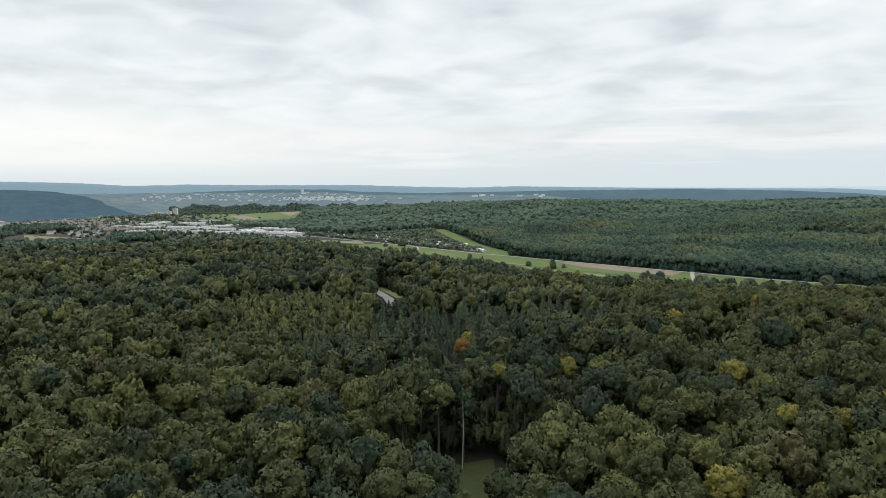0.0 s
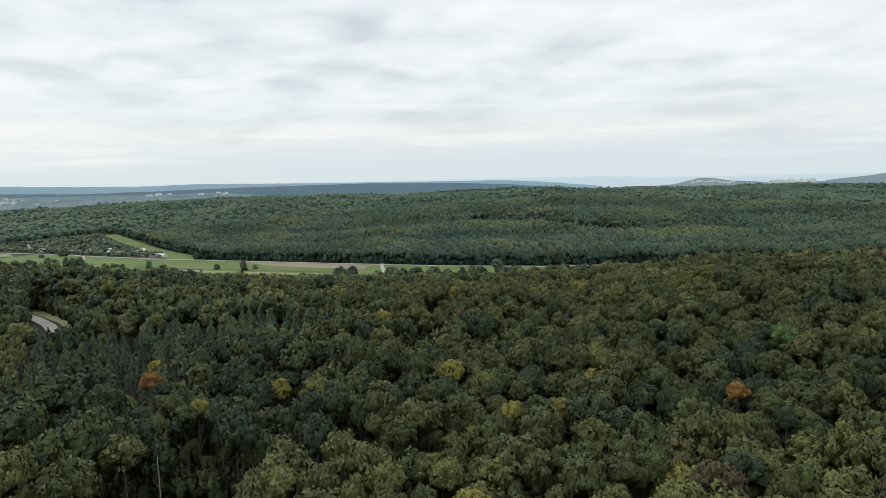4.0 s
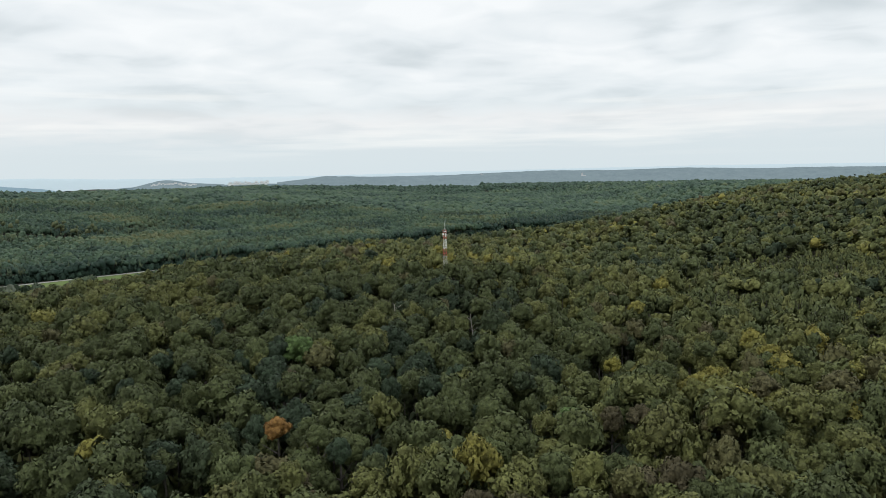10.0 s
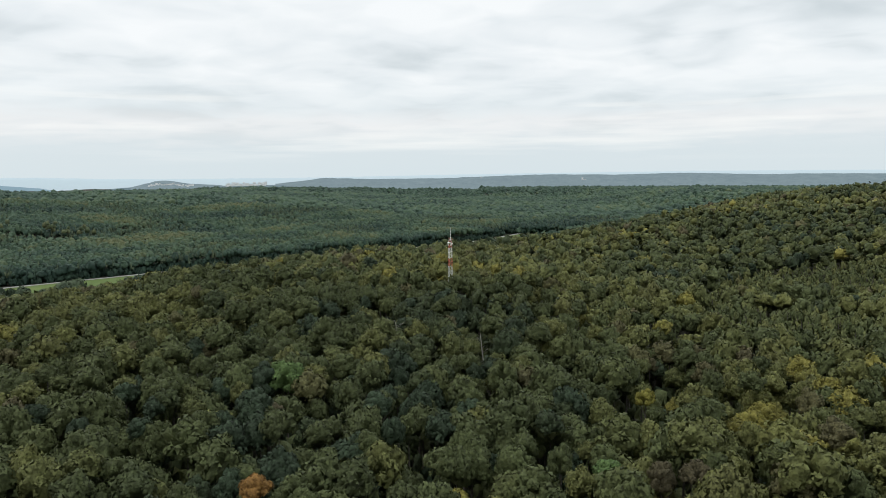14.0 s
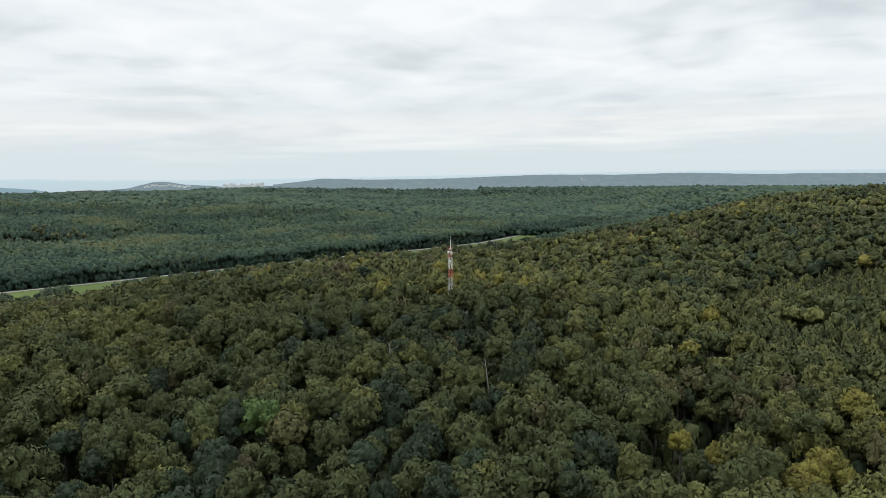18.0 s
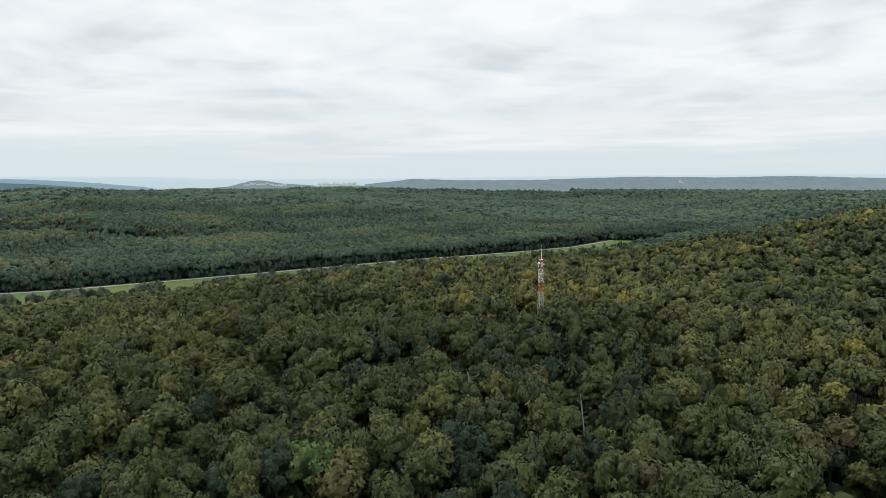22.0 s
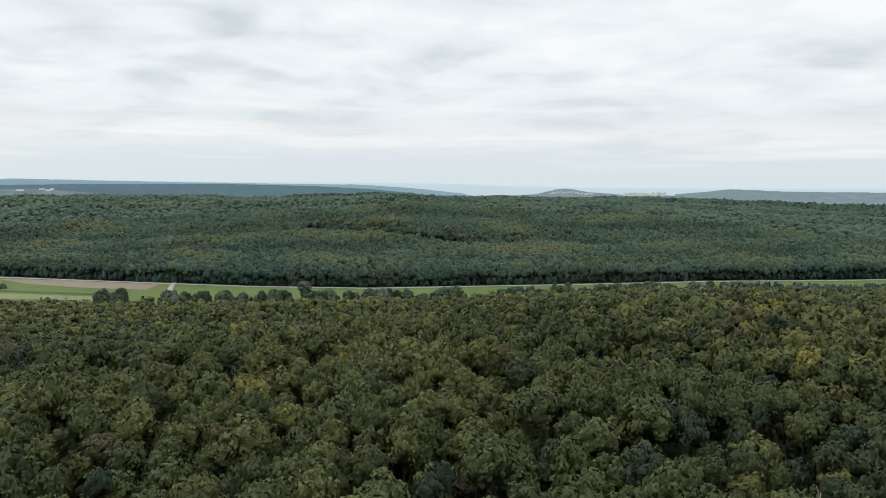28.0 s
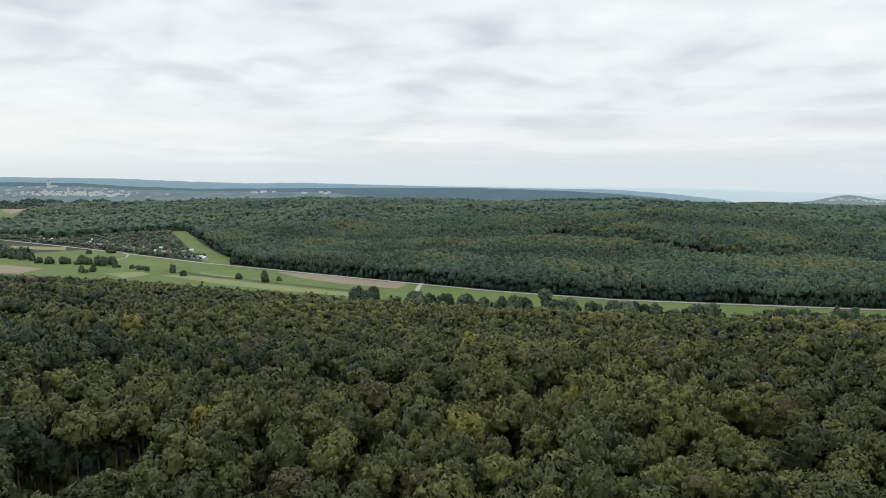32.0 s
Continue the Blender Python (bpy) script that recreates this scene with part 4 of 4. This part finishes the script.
def lattice_mast(px, py):
    base = float(ground_z(px, py))
    root = new("radio_mast")
    root.matrix_world = pose(px, py, base, 0, 0, 20)
    tagged(root, "red and white steel lattice radio mast above the trees", "mast")
    top = 45.1 - base

    def half(z):
        return 0.62 + (top - z) * 0.0105

    def paint(z):
        if z > 41.4 - base:
            return red_paint, "red"
        if z > 36.4 - base:
            return white_paint, "white"
        return (red_paint, "red") if z > 32.6 - base else (steel, "grey")

    levels = list(np.linspace(0, 32.6 - base, 13)) + list(np.linspace(32.6 - base, 36.4 - base, 4))[1:] + list(np.linspace(36.4 - base, 41.4 - base, 4))[1:] + list(np.linspace(41.4 - base, top, 4))[1:]
    sides = [(-1, -1), (1, -1), (1, 1), (-1, 1)]
    for n, (z0, z1) in enumerate(zip(levels, levels[1:])):
        mat, _ = paint((z0 + z1) / 2)
        a, b = half(z0), half(z1)
        for q, (sx, sy) in enumerate(sides):
            tx, ty = sides[(q + 1) % 4]
            bar("leg", (sx * a, sy * a, z0), (sx * b, sy * b, z1), 0.065, mat, root, 6)
            bar("strut", (sx * b, sy * b, z1), (tx * b, ty * b, z1), 0.03, mat, root, 4)
            if n % 2:
                bar("brace", (sx * a, sy * a, z0), (tx * b, ty * b, z1), 0.032, mat, root, 4)
            else:
                bar("brace", (tx * a, ty * a, z0), (sx * b, sy * b, z1), 0.032, mat, root, 4)
    deck = bmesh.new()
    bmesh.ops.create_cube(deck, size=1, matrix=Matrix.Translation((0, 0, top + 0.06)) @ Matrix.Diagonal((1.6, 1.6, 0.12, 1)))
    me = bpy.data.meshes.new("platform")
    deck.to_mesh(me)
    me.materials.append(steel)
    part("platform", me, root)
    for q, (sx, sy) in enumerate(sides):
        tx, ty = sides[(q + 1) % 4]
        bar("railing", (sx * 0.76, sy * 0.76, top + 1.0), (tx * 0.76, ty * 0.76, top + 1.0), 0.05, red_paint, root, 4)
        bar("railing_post", (sx * 0.76, sy * 0.76, top), (sx * 0.76, sy * 0.76, top + 1.0), 0.05, red_paint, root, 4)
    bar("pole", (0.2, 0, top), (0.2, 0, top + 4.2), 0.10, white_paint, root, 7, "pale whip antenna pole")
    bar("antenna", (0.2, 0, top + 4.2), (0.2, 0, top + 6.0), 0.06, steel, root, 5)
    for dx, dy, dz, rad in ((-1.15, -0.7, 43.9 - base, 0.58), (0.8, -0.8, 43.5 - base, 0.36)):
        V, F = [], []
        rings, seg = 4, 14
        V.append([0, 0.22 * rad, 0])
        for i in range(1, rings + 1):
            rr = rad * i / rings
            for s in range(seg):
                an = 2 * math.pi * s / seg
                V.append([rr * math.cos(an), 0.22 * rad - 0.45 * rad * (i / rings) ** 2, rr * math.sin(an)])
        F += [[0, 1 + (s + 1) % seg, 1 + s] for s in range(seg)]
        for i in range(rings - 1):
            for s in range(seg):
                p, q = 1 + i * seg + s, 1 + i * seg + (s + 1) % seg
                F += [[p, q, p + seg], [q, q + seg, p + seg]]
        V.append([0, -0.55 * rad, 0])          # radome cap in front
        o = 1 + (rings - 1) * seg
        F += [[len(V) - 1, o + s, o + (s + 1) % seg] for s in range(seg)]
        dish = part("dish_antenna", mesh_from("dish_antenna", np.array(V), np.array(F), [white_paint], smooth_shade=True), root, "white round dish antenna", Matrix.Translation((dx, dy, dz)))
        bar("bracket", (0, 0.2 * rad, 0), (-dx * 0.5, -dy * 0.3, 0), 0.07, steel, dish, 5)
    for sx, sy in ((-0.85, 0.4), (0.85, 0.4), (0, -0.85)):
        V, F = [], []
        tube(V, F, (sx, sy, top - 2.6), (sx, sy, top - 0.7), 0.16, 0.16, 6)
        part("panel_antenna", mesh_from("panel_antenna", np.array(V), np.array(F), [white_paint]), root, "pale upright panel antenna")


lattice_mast(0.0, 0.0)

# ---- dead trees ----


def dead_tree(x, y, height, lean, seed, label, limbs=6, thick=1.0):
    r = np.random.default_rng(seed)
    root = new("dead_tree")
    root.matrix_world = pose(x, y, float(ground_z(x, y)), lean, lean * 0.5, seed * 40)
    tagged(root, label, "dead tree", "dead trees")
    V, F = [], []
    tube(V, F, (0, 0, -1), (0.2, 0.1, height * 0.55), 0.36 * thick, 0.24 * thick, 7)
    tube(V, F, (0.2, 0.1, height * 0.55), (0.0, 0.3, height), 0.24 * thick, 0.07, 7)
    part("trunk", mesh_from("trunk", np.array(V), np.array(F), [pale_bark], smooth_shade=True), root)
    for q in range(limbs):
        z, an = r.uniform(height * 0.5, height * 0.95), r.uniform(0, 6.28)
        w = r.uniform(1.0, 2.8)
        bar("limb", (0.1, 0.1, z), (w * math.cos(an), w * math.sin(an), z + r.uniform(1.0, 2.8)), 0.045, pale_bark, root, 4)


dead_tree(-44, -6.5, 21, 4, 1, "pale bare dead tree standing in the canopy")
dead_tree(-122.5, -322.5, 19, 1, 2, "slender pale trunk at the edge of the clearing", 3, 0.5)
dead_tree(34, -66, 22, 8, 3, "pale bare dead tree leaning in the canopy")
dead_tree(-20, -88, 23, 6, 4, "pale bare dead tree among green crowns")
dead_tree(12, -92, 22, 9, 5, "pale bare dead tree among green crowns")

# ---- meadow trees ----
MEADOW_TREES = [(-1154, 15, 5, 12), (-1158, 31, 5, 12), (-1083, 122, 6, 14), (-1040, 124, 6, 9), (-966, 176, 5.5, 9), (-917, 193, 6.5, 17), (-919, 215, 4.5, 7), (-1172, 88, 5, 6), (-1147, 92, 5.5, 8), (-1125, 98, 5, 8),
                (-1308, -3, 8, 12), (-1296, 16, 9, 13), (-1280, 40, 9, 15), (-1243, 54, 7, 16), (-1232, 61, 7.5, 16), (-1239, 75, 8, 15), (-1373, -19, 6, 15), (-1425, -41, 8, 16), (-1400, -32, 8, 16), (-1451, -50, 9, 15),
                (-1444, 82, 7, 8), (-1442, 120, 11, 16), (-1330, -14, 6, 10), (-1265, 45, 8, 13), (-1470, -62, 9, 14), (-1200, 70, 5, 7), (-980, 300, 4, 5)]
gr = np.random.default_rng(5)
MEADOW_TREES += [(tx + gr.uniform(-9, 9), ty + gr.uniform(-9, 9), rad * gr.uniform(0.45, 0.75), high * gr.uniform(0.4, 0.8)) for tx, ty, rad, high in MEADOW_TREES if tx < -1120]
for q, (tx, ty, rad, high) in enumerate(MEADOW_TREES):
    broadleaf("meadow green", 6 + q % 6, tx, ty, rad, high, q * 61.0, "dark green tree standing alone in the meadow" if high > 9 else "low dark green bush in the meadow", "tree" if high > 9 else "bush", "meadow trees",
              "meadow_tree" if high > 9 else "bush", squash=high / rad / (1.3 if high > 9 else 1.15))
broadleaf("pale grey-green", 1, -545, 345, 10, 25, 20, "tall pale grey-green willow by the meadow", "tree", "", "willow_tree", 0.95)
broadleaf("pale grey-green", 3, -528, 352, 7, 14, 80, "pale grey-green willow by the meadow", "tree", "", "willow_tree", 0.9)
hedge = [(-720 + 2.9 * q + rng.uniform(-4, 4), 0) for q in range(222)]
for q, (hx, _) in enumerate(hedge):
    hy = float(np.interp(hx, [-814, -640, -432, -230, -80], [170, 268, 445, 625, 750])) + rng.uniform(-20, 16)
    high = rng.uniform(5, 17)
    wide = high * rng.uniform(0.34, 0.75)
    if math.sin(hx * 0.021) + 0.5 * math.sin(hx * 0.067) > -1.0:
        broadleaf("meadow green" if q % 3 else "pale grey-green" if q % 4 == 0 else "deep green", 6 + q % 6, hx, hy, wide, high, q * 47.0, "dark green tree at the edge of the meadow", "tree", "trees along the meadow's edge", "meadow_tree", high / wide / 1.3)

# ---- buildings ----


def box_part(name, size, at, mat, parent, label="", taper=0.0):
    bm = bmesh.new()
    bmesh.ops.create_cube(bm, size=1, matrix=Matrix.Translation(at) @ Matrix.Diagonal((*size, 1)))
    if taper:
        for vert in bm.verts:
            if vert.co.z > at[2]:
                vert.co.x *= 1 - taper
                vert.co.y *= 1 - taper
    me = bpy.data.meshes.new(name)
    bm.to_mesh(me)
    bm.free()
    me.materials.append(mat)
    return part(name, me, parent, label)


def gable_roof(w, d, h, rise, mat, parent, over=0.5):
    a, b = w / 2 + over, d / 2 + over
    V = np.array([(-a, -b, h), (a, -b, h), (a, b, h), (-a, b, h), (-a, 0, h + rise), (a, 0, h + rise)])
    F = np.array([(0, 1, 5), (0, 5, 4), (2, 3, 4), (2, 4, 5), (0, 4, 3), (1, 2, 5), (0, 3, 2), (0, 2, 1)])
    return part("roof", mesh_from("roof", V, F, [mat]), parent)


def make_house(name, x, y, w, d, h, rise, turn, wall, roof, label, category, group, sink=1.0, windows=0):
    root = new(name)
    root.matrix_world = pose(x, y, float(ground_z(x, y)) + 0.3, 0, 0, turn)
    body = box_part("wall", (w, d, h + sink), (0, 0, (h - sink) / 2), wall, root)
    gable_roof(w, d, h + 0.02, rise, roof, root)
    for q in range(windows):
        wx = -w / 2 + (q + 0.5) * w / windows
        win = box_part("window", (1.3, 0.12, 1.3), (wx, -d / 2 - 0.05, h * 0.55), grey_tiles, body)
    box_part("chimney", (0.7, 0.7, 1.6), (w * 0.2, 0.4, h + rise * 0.9), roof, root)
    return tagged(root, label, category, group)


def make_hall(x, y, w, d, h, turn, roof, label, category="industrial hall", group="halls of the industrial estate", name="industrial_hall", z=None):
    """A flat-roofed hall; z is given for the far ones, whose bands are paler."""
    band = grey_tiles if z is None else concrete
    root = new(name)
    root.matrix_world = pose(x, y, float(ground_z(x, y)) + 0.3 if z is None else z, 0, 0, turn)
    body = box_part("wall", (w, d, h + 1), (0, 0, (h - 1) / 2), plaster if z is None else white_paint, root)
    box_part("roof", (w + 0.8, d + 0.8, 0.8), (0, 0, h + 0.42), roof, root)
    n = max(2, int(w / 18))
    for q in range(n):
        box_part("skylight", (w / n * 0.35, d * 0.7, 0.9), (-w / 2 + (q + 0.5) * w / n, 0, h + 1.25), metal_roof if roof is grey_roof or z is not None else grey_roof, root)
    box_part("window_band", (w * 0.8, 0.2, h * 0.22), (0, -d / 2 - 0.08, h * 0.6), band, body)
    return tagged(root, label, category, group)


br = np.random.default_rng(21)
# farm and garden sheds by the meadow
for q, (hx, hy) in enumerate([(-1326, 214), (-1290, 212), (-1300, 226), (-1262, 216), (-1254, 224), (-1240, 226), (-1361, 230)]):
    make_house("farm_shed", hx, hy, br.uniform(9, 17), br.uniform(6, 9), br.uniform(2.6, 4), 1.8, 20 + br.uniform(-25, 25), plaster if q % 2 else timber, metal_roof if q % 3 else grey_tiles,
               "low farm shed with a pale roof by the road", "shed", "farm sheds")
for q in range(34):
    t = br.uniform(0, 1)
    gx = -1340 - 560 * t
    gy = float(np.interp(gx, [-1879, -1531, -1201], [-12, 105, 197])) + br.uniform(22, 120)
    make_house("garden_house", gx, gy, br.uniform(5, 10), br.uniform(4, 7), br.uniform(3.5, 6.0), 2.5, br.uniform(0, 180), plaster, (grey_tiles, metal_roof, roof_tiles, metal_roof)[q % 4], "small garden house among allotment trees", "garden house", "garden houses")
gx = rng.uniform(-2500, -1250, 3400)
gy = np.interp(gx, [-2600, -2200, -1879, -1531, -1201], [-330, -150, -12, 105, 197]) + rng.uniform(9, 320, 3400)
k = (gy < np.interp(gx, [-1815, -1330], [335, 236])) & (valley(gx, gy) > 9) & ((gx > -1815) | (valley(gx, gy) < 110))
grove("garden_trees", gx[k], gy[k], [broad_crown(300 + s, 10, 0.3, 8, (4, 7)) for s in range(6)], 4.0, 8.5, garden_leaves, "fruit trees and hedges of the allotment gardens", rng, rng.uniform(0, 1, k.sum()))

# town in the valley
for q in range(300):
    t = br.uniform(0, 1)
    hx, hy = -2380 - 620 * t + br.uniform(-260, 160), -570 - 300 * t + br.uniform(-200, 260)
    make_house("town_house", hx, hy, br.uniform(10, 16), br.uniform(8, 11), br.uniform(5, 8), br.uniform(3, 5), br.uniform(0, 180), plaster, roof_tiles if br.uniform() < 0.26 else grey_tiles,
               "white town house with a tiled gable roof", "house", "houses of the town")
for q in range(90):
    t = br.uniform(0, 1)
    hx, hy = -2250 - 200 * t + br.uniform(-120, 120), -560 + 120 * t + br.uniform(-70, 70)
    make_house("town_house", hx, hy, br.uniform(9, 14), br.uniform(8, 10), br.uniform(5, 7), br.uniform(3, 4), br.uniform(0, 180), plaster, grey_tiles if br.uniform() < 0.6 else roof_tiles,
               "white town house with a grey roof", "house", "houses of the town")
HALLS = [(-2510, -493, 70, 40), (-2366, -414, 90, 50), (-2216, -380, 80, 45), (-2582, -268, 110, 50), (-2351, -192, 90, 60), (-2420, -112, 100, 50), (-2766, -197, 90, 40), (-2009, -129, 80, 50), (-1900, -72, 100, 45),
         (-2128, -80, 90, 50), (-2171, -444, 60, 40), (-2314, -315, 100, 60), (-1837, -46, 60, 40), (-2480, -380, 60, 40), (-2650, -380, 70, 50), (-2250, -240, 70, 40), (-2060, -20, 60, 40), (-2200, -10, 70, 40), (-2560, -60, 60, 40)]
HALLS += [(-2016, -206, 70, 35), (-1985, -160, 60, 40), (-1930, -112, 80, 40), (-1872, -78, 60, 35), (-2110, -262, 70, 40), (-2160, -330, 60, 35), (-2060, -130, 80, 45), (-1950, -190, 50, 30)]
HALLS += [(br.uniform(-2750, -1980), 0, br.uniform(35, 80), br.uniform(25, 50)) for q in range(12)]
HALLS = [(hx, hy or -360 + (hx + 2750) * 0.30 + br.uniform(-120, 120), w, dep) for hx, hy, w, dep in HALLS]
for q, (hx, hy, w, dep) in enumerate(HALLS):
    make_hall(hx, hy, w * 0.8, dep * 0.75, br.uniform(7, 12), 60 + br.uniform(-12, 12), metal_roof if q % 4 else grey_roof, "large white flat-roofed industrial hall" if q % 4 else "large grey flat-roofed industrial hall")


def tower_block(x, y, w, d, floors, turn, label):
    root = new("tower_block")
    h = floors * 2.9
    root.matrix_world = pose(x, y, float(ground_z(x, y)) + 0.3, 0, 0, turn)
    body = box_part("wall", (w, d, h), (0, 0, h / 2), plaster, root)
    box_part("roof", (w + 0.6, d + 0.6, 0.6), (0, 0, h + 0.32), grey_roof, root)
    box_part("lift_housing", (4, 4, 3), (0, 0, h + 2.1), concrete, root)
    for f in range(floors):
        box_part("window_band", (w * 0.86, 0.16, 1.2), (0, -d / 2 - 0.06, f * 2.9 + 1.7), grey_tiles, body)
    return tagged(root, label, "tower block", "tower blocks")


tower_block(-3453, -383, 34, 14, 6, 70, "pale concrete tower block on the town's edge")
tower_block(-3400, -360, 22, 16, 5, 70, "lower pale concrete block of flats")
tower_block(-3281, -330, 26, 18, 7, 70, "tall pale concrete tower block")
tower_block(-3300, -300, 18, 18, 11, 70, "tallest pale tower block on the town's edge")

# tree belts of the town plain
bx = np.concatenate([rng.uniform(-3200, -2050, 1500), rng.uniform(-2000, -1500, 320), rng.uniform(-3700, -3100, 400)])
by = np.concatenate([np.interp(bx[:1500], [-3200, -2050], [-560, -330]) + rng.normal(0, 170, 1500), np.interp(bx[1500:1820], [-2000, -1500], [-220, -60]) + rng.normal(0, 40, 320), rng.uniform(-420, 420, 400)])
ex = rng.uniform(-2350, -1600, 260)
ey = np.interp(ex, [-2350, -1950, -1600], [-500, -290, -140]) + rng.normal(0, 55, 260)
far_side = (ey > np.interp(ex, [-2350, -1600], [-640, -330])) & (np.sin(ex * 0.02) + np.sin(ey * 0.03) > -0.8)
bx, by = np.concatenate([bx, ex[far_side]]), np.concatenate([by, ey[far_side]])
k = (ground_z(bx, by) < -20)
grove("town_trees", bx[k], by[k], [broad_crown(320 + s, 6, 0.4, 7, (3, 6)) for s in range(6)], 5.5, 10.5, garden_leaves, "dark tree belts round the town", rng, rng.uniform(0, 1, k.sum()))
wx, wy = scatter(11, -2700, -1490, -1400, -200, rng)
k = in_view(wx, wy) & (-valley(wx, wy) > np.where(wx < -1600, 345, np.interp(wx, EDGE_X, EDGE_D))) & ~((wx < -1840) & (wx > -2330) & (wy > -760) & (wy < -500)) & (np.sin(wx * 0.012) + np.sin(wy * 0.017 + wx * 0.004) > -0.9)
grove("town_edge_wood", wx[k], wy[k], [billow_crown(330 + s, 3, 6, 8, 0.36) for s in range(8)], 5.5, 16.0, hazed_leaves, "wood at the edge of the town", rng, np.clip(rng.normal(0.3, 0.15, k.sum()), 0, 1), None, (1.0, 1.5))
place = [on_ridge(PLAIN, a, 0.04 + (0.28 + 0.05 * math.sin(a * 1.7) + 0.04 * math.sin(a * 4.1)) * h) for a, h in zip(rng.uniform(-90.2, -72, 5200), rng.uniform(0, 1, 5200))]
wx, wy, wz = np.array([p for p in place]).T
grove("plain_wood", wx, wy, [billow_crown(350 + s, 2, 6, 4, 0.4, 0.25, 0.65) for s in range(8)], 8.0, 17.0, hazed_leaves, "dark wood on the rise beyond the green field", rng, np.clip(rng.normal(0.12, 0.12, len(wx)), 0, 1), None, (0.9, 1.3), z=wz - 1)
bx, by = scatter(13, -4000, -2900, 80, 700, rng)
k = (by > 150 + 80 * np.sin(bx * 0.01)) & in_view(bx, by) & ~((bx > -3960) & (by < 300))
grove("field_wood", bx[k], by[k], [billow_crown(340 + s, 2, 5, 4, 0.4, 0.28, 0.6) for s in range(6)], 8.0, 18.0, hazed_leaves, "dark wood beyond the green field", rng, rng.uniform(0, 0.6, k.sum()))

# white towns on the far hills
for q in range(24):
    az = -22.9 + 0.14 * q + br.uniform(-0.05, 0.05)
    px, py, pz = on_ridge(TOWN_HILL, az, br.uniform(0.42, 0.62))
    make_hall(px, py, br.uniform(6, 15), 10, br.uniform(4, 7.5), -az, metal_roof, "white block of flats on the distant hill", "block of flats", "white blocks of the hill town", "block_of_flats", pz)
for q in range(22):
    az = -17.2 + 0.14 * q + br.uniform(-0.05, 0.05)
    px, py, pz = on_ridge(PLAIN, az, br.uniform(0.93, 1.0))
    make_hall(px, py, br.uniform(9, 20), 12, br.uniform(8, 22), -az, metal_roof, "white block of flats in the distant town", "block of flats", "white blocks of the far town", "block_of_flats", pz)
for q in range(230):
    az = br.uniform(-92, -74) if q % 2 else br.normal(-77.8, 1.8)
    px, py, pz = on_ridge(PLAIN, az, br.uniform(0.60, 0.97) if q % 2 else br.uniform(0.62, 0.80))
    make_hall(px, py, br.uniform(6, 22), 12, br.uniform(2.2, 4.2), -az, metal_roof, "long white hall on the far plain", "industrial hall", "halls on the far plain", "industrial_hall", pz)
for q in range(9):
    az = br.uniform(-66, -60)
    px, py, pz = on_ridge(PLAIN, az, br.uniform(0.9, 1.0))
    make_hall(px, py, br.uniform(15, 40), 18, br.uniform(6, 9), -az, metal_roof, "long white hall on the far plain", "industrial hall", "halls on the far plain", "industrial_hall", pz)


def white_tower(shape, az, k, w, h, label, name="white_tower"):
    px, py, pz = on_ridge(shape, az, k)
    root = new(name)
    root.matrix_world = pose(px, py, pz, 0, 0, -az)
    body = box_part("wall", (w, w, h), (0, 0, h / 2), metal_roof, root)
    box_part("roof", (w * 1.05, w * 1.05, 1.2), (0, 0, h + 0.6), grey_roof, root)
    box_part("annex", (w * 1.8, w, h * 0.26), (w * 1.5, 0, h * 0.13), metal_roof, root)
    for f in range(4):
        box_part("window_band", (w * 0.7, 0.3, h * 0.03), (0, -w / 2 - 0.1, h * (0.2 + 0.2 * f)), concrete, body)
    return tagged(root, label, "tower")


white_tower(NORTH, 11.3, 0.72, 9, 17, "white square tower building on the wooded hill")
# added block standing in for a small smoke-like white spot on the hill
white_tower(NORTH, 3.1, 0.93, 7, 7, "small white block in place of a smoke-like white spot", "white_spot_block")
white_tower(PLAIN, -79.9, 0.97, 17, 34, "tall pale works tower on the far plain", "works_tower")
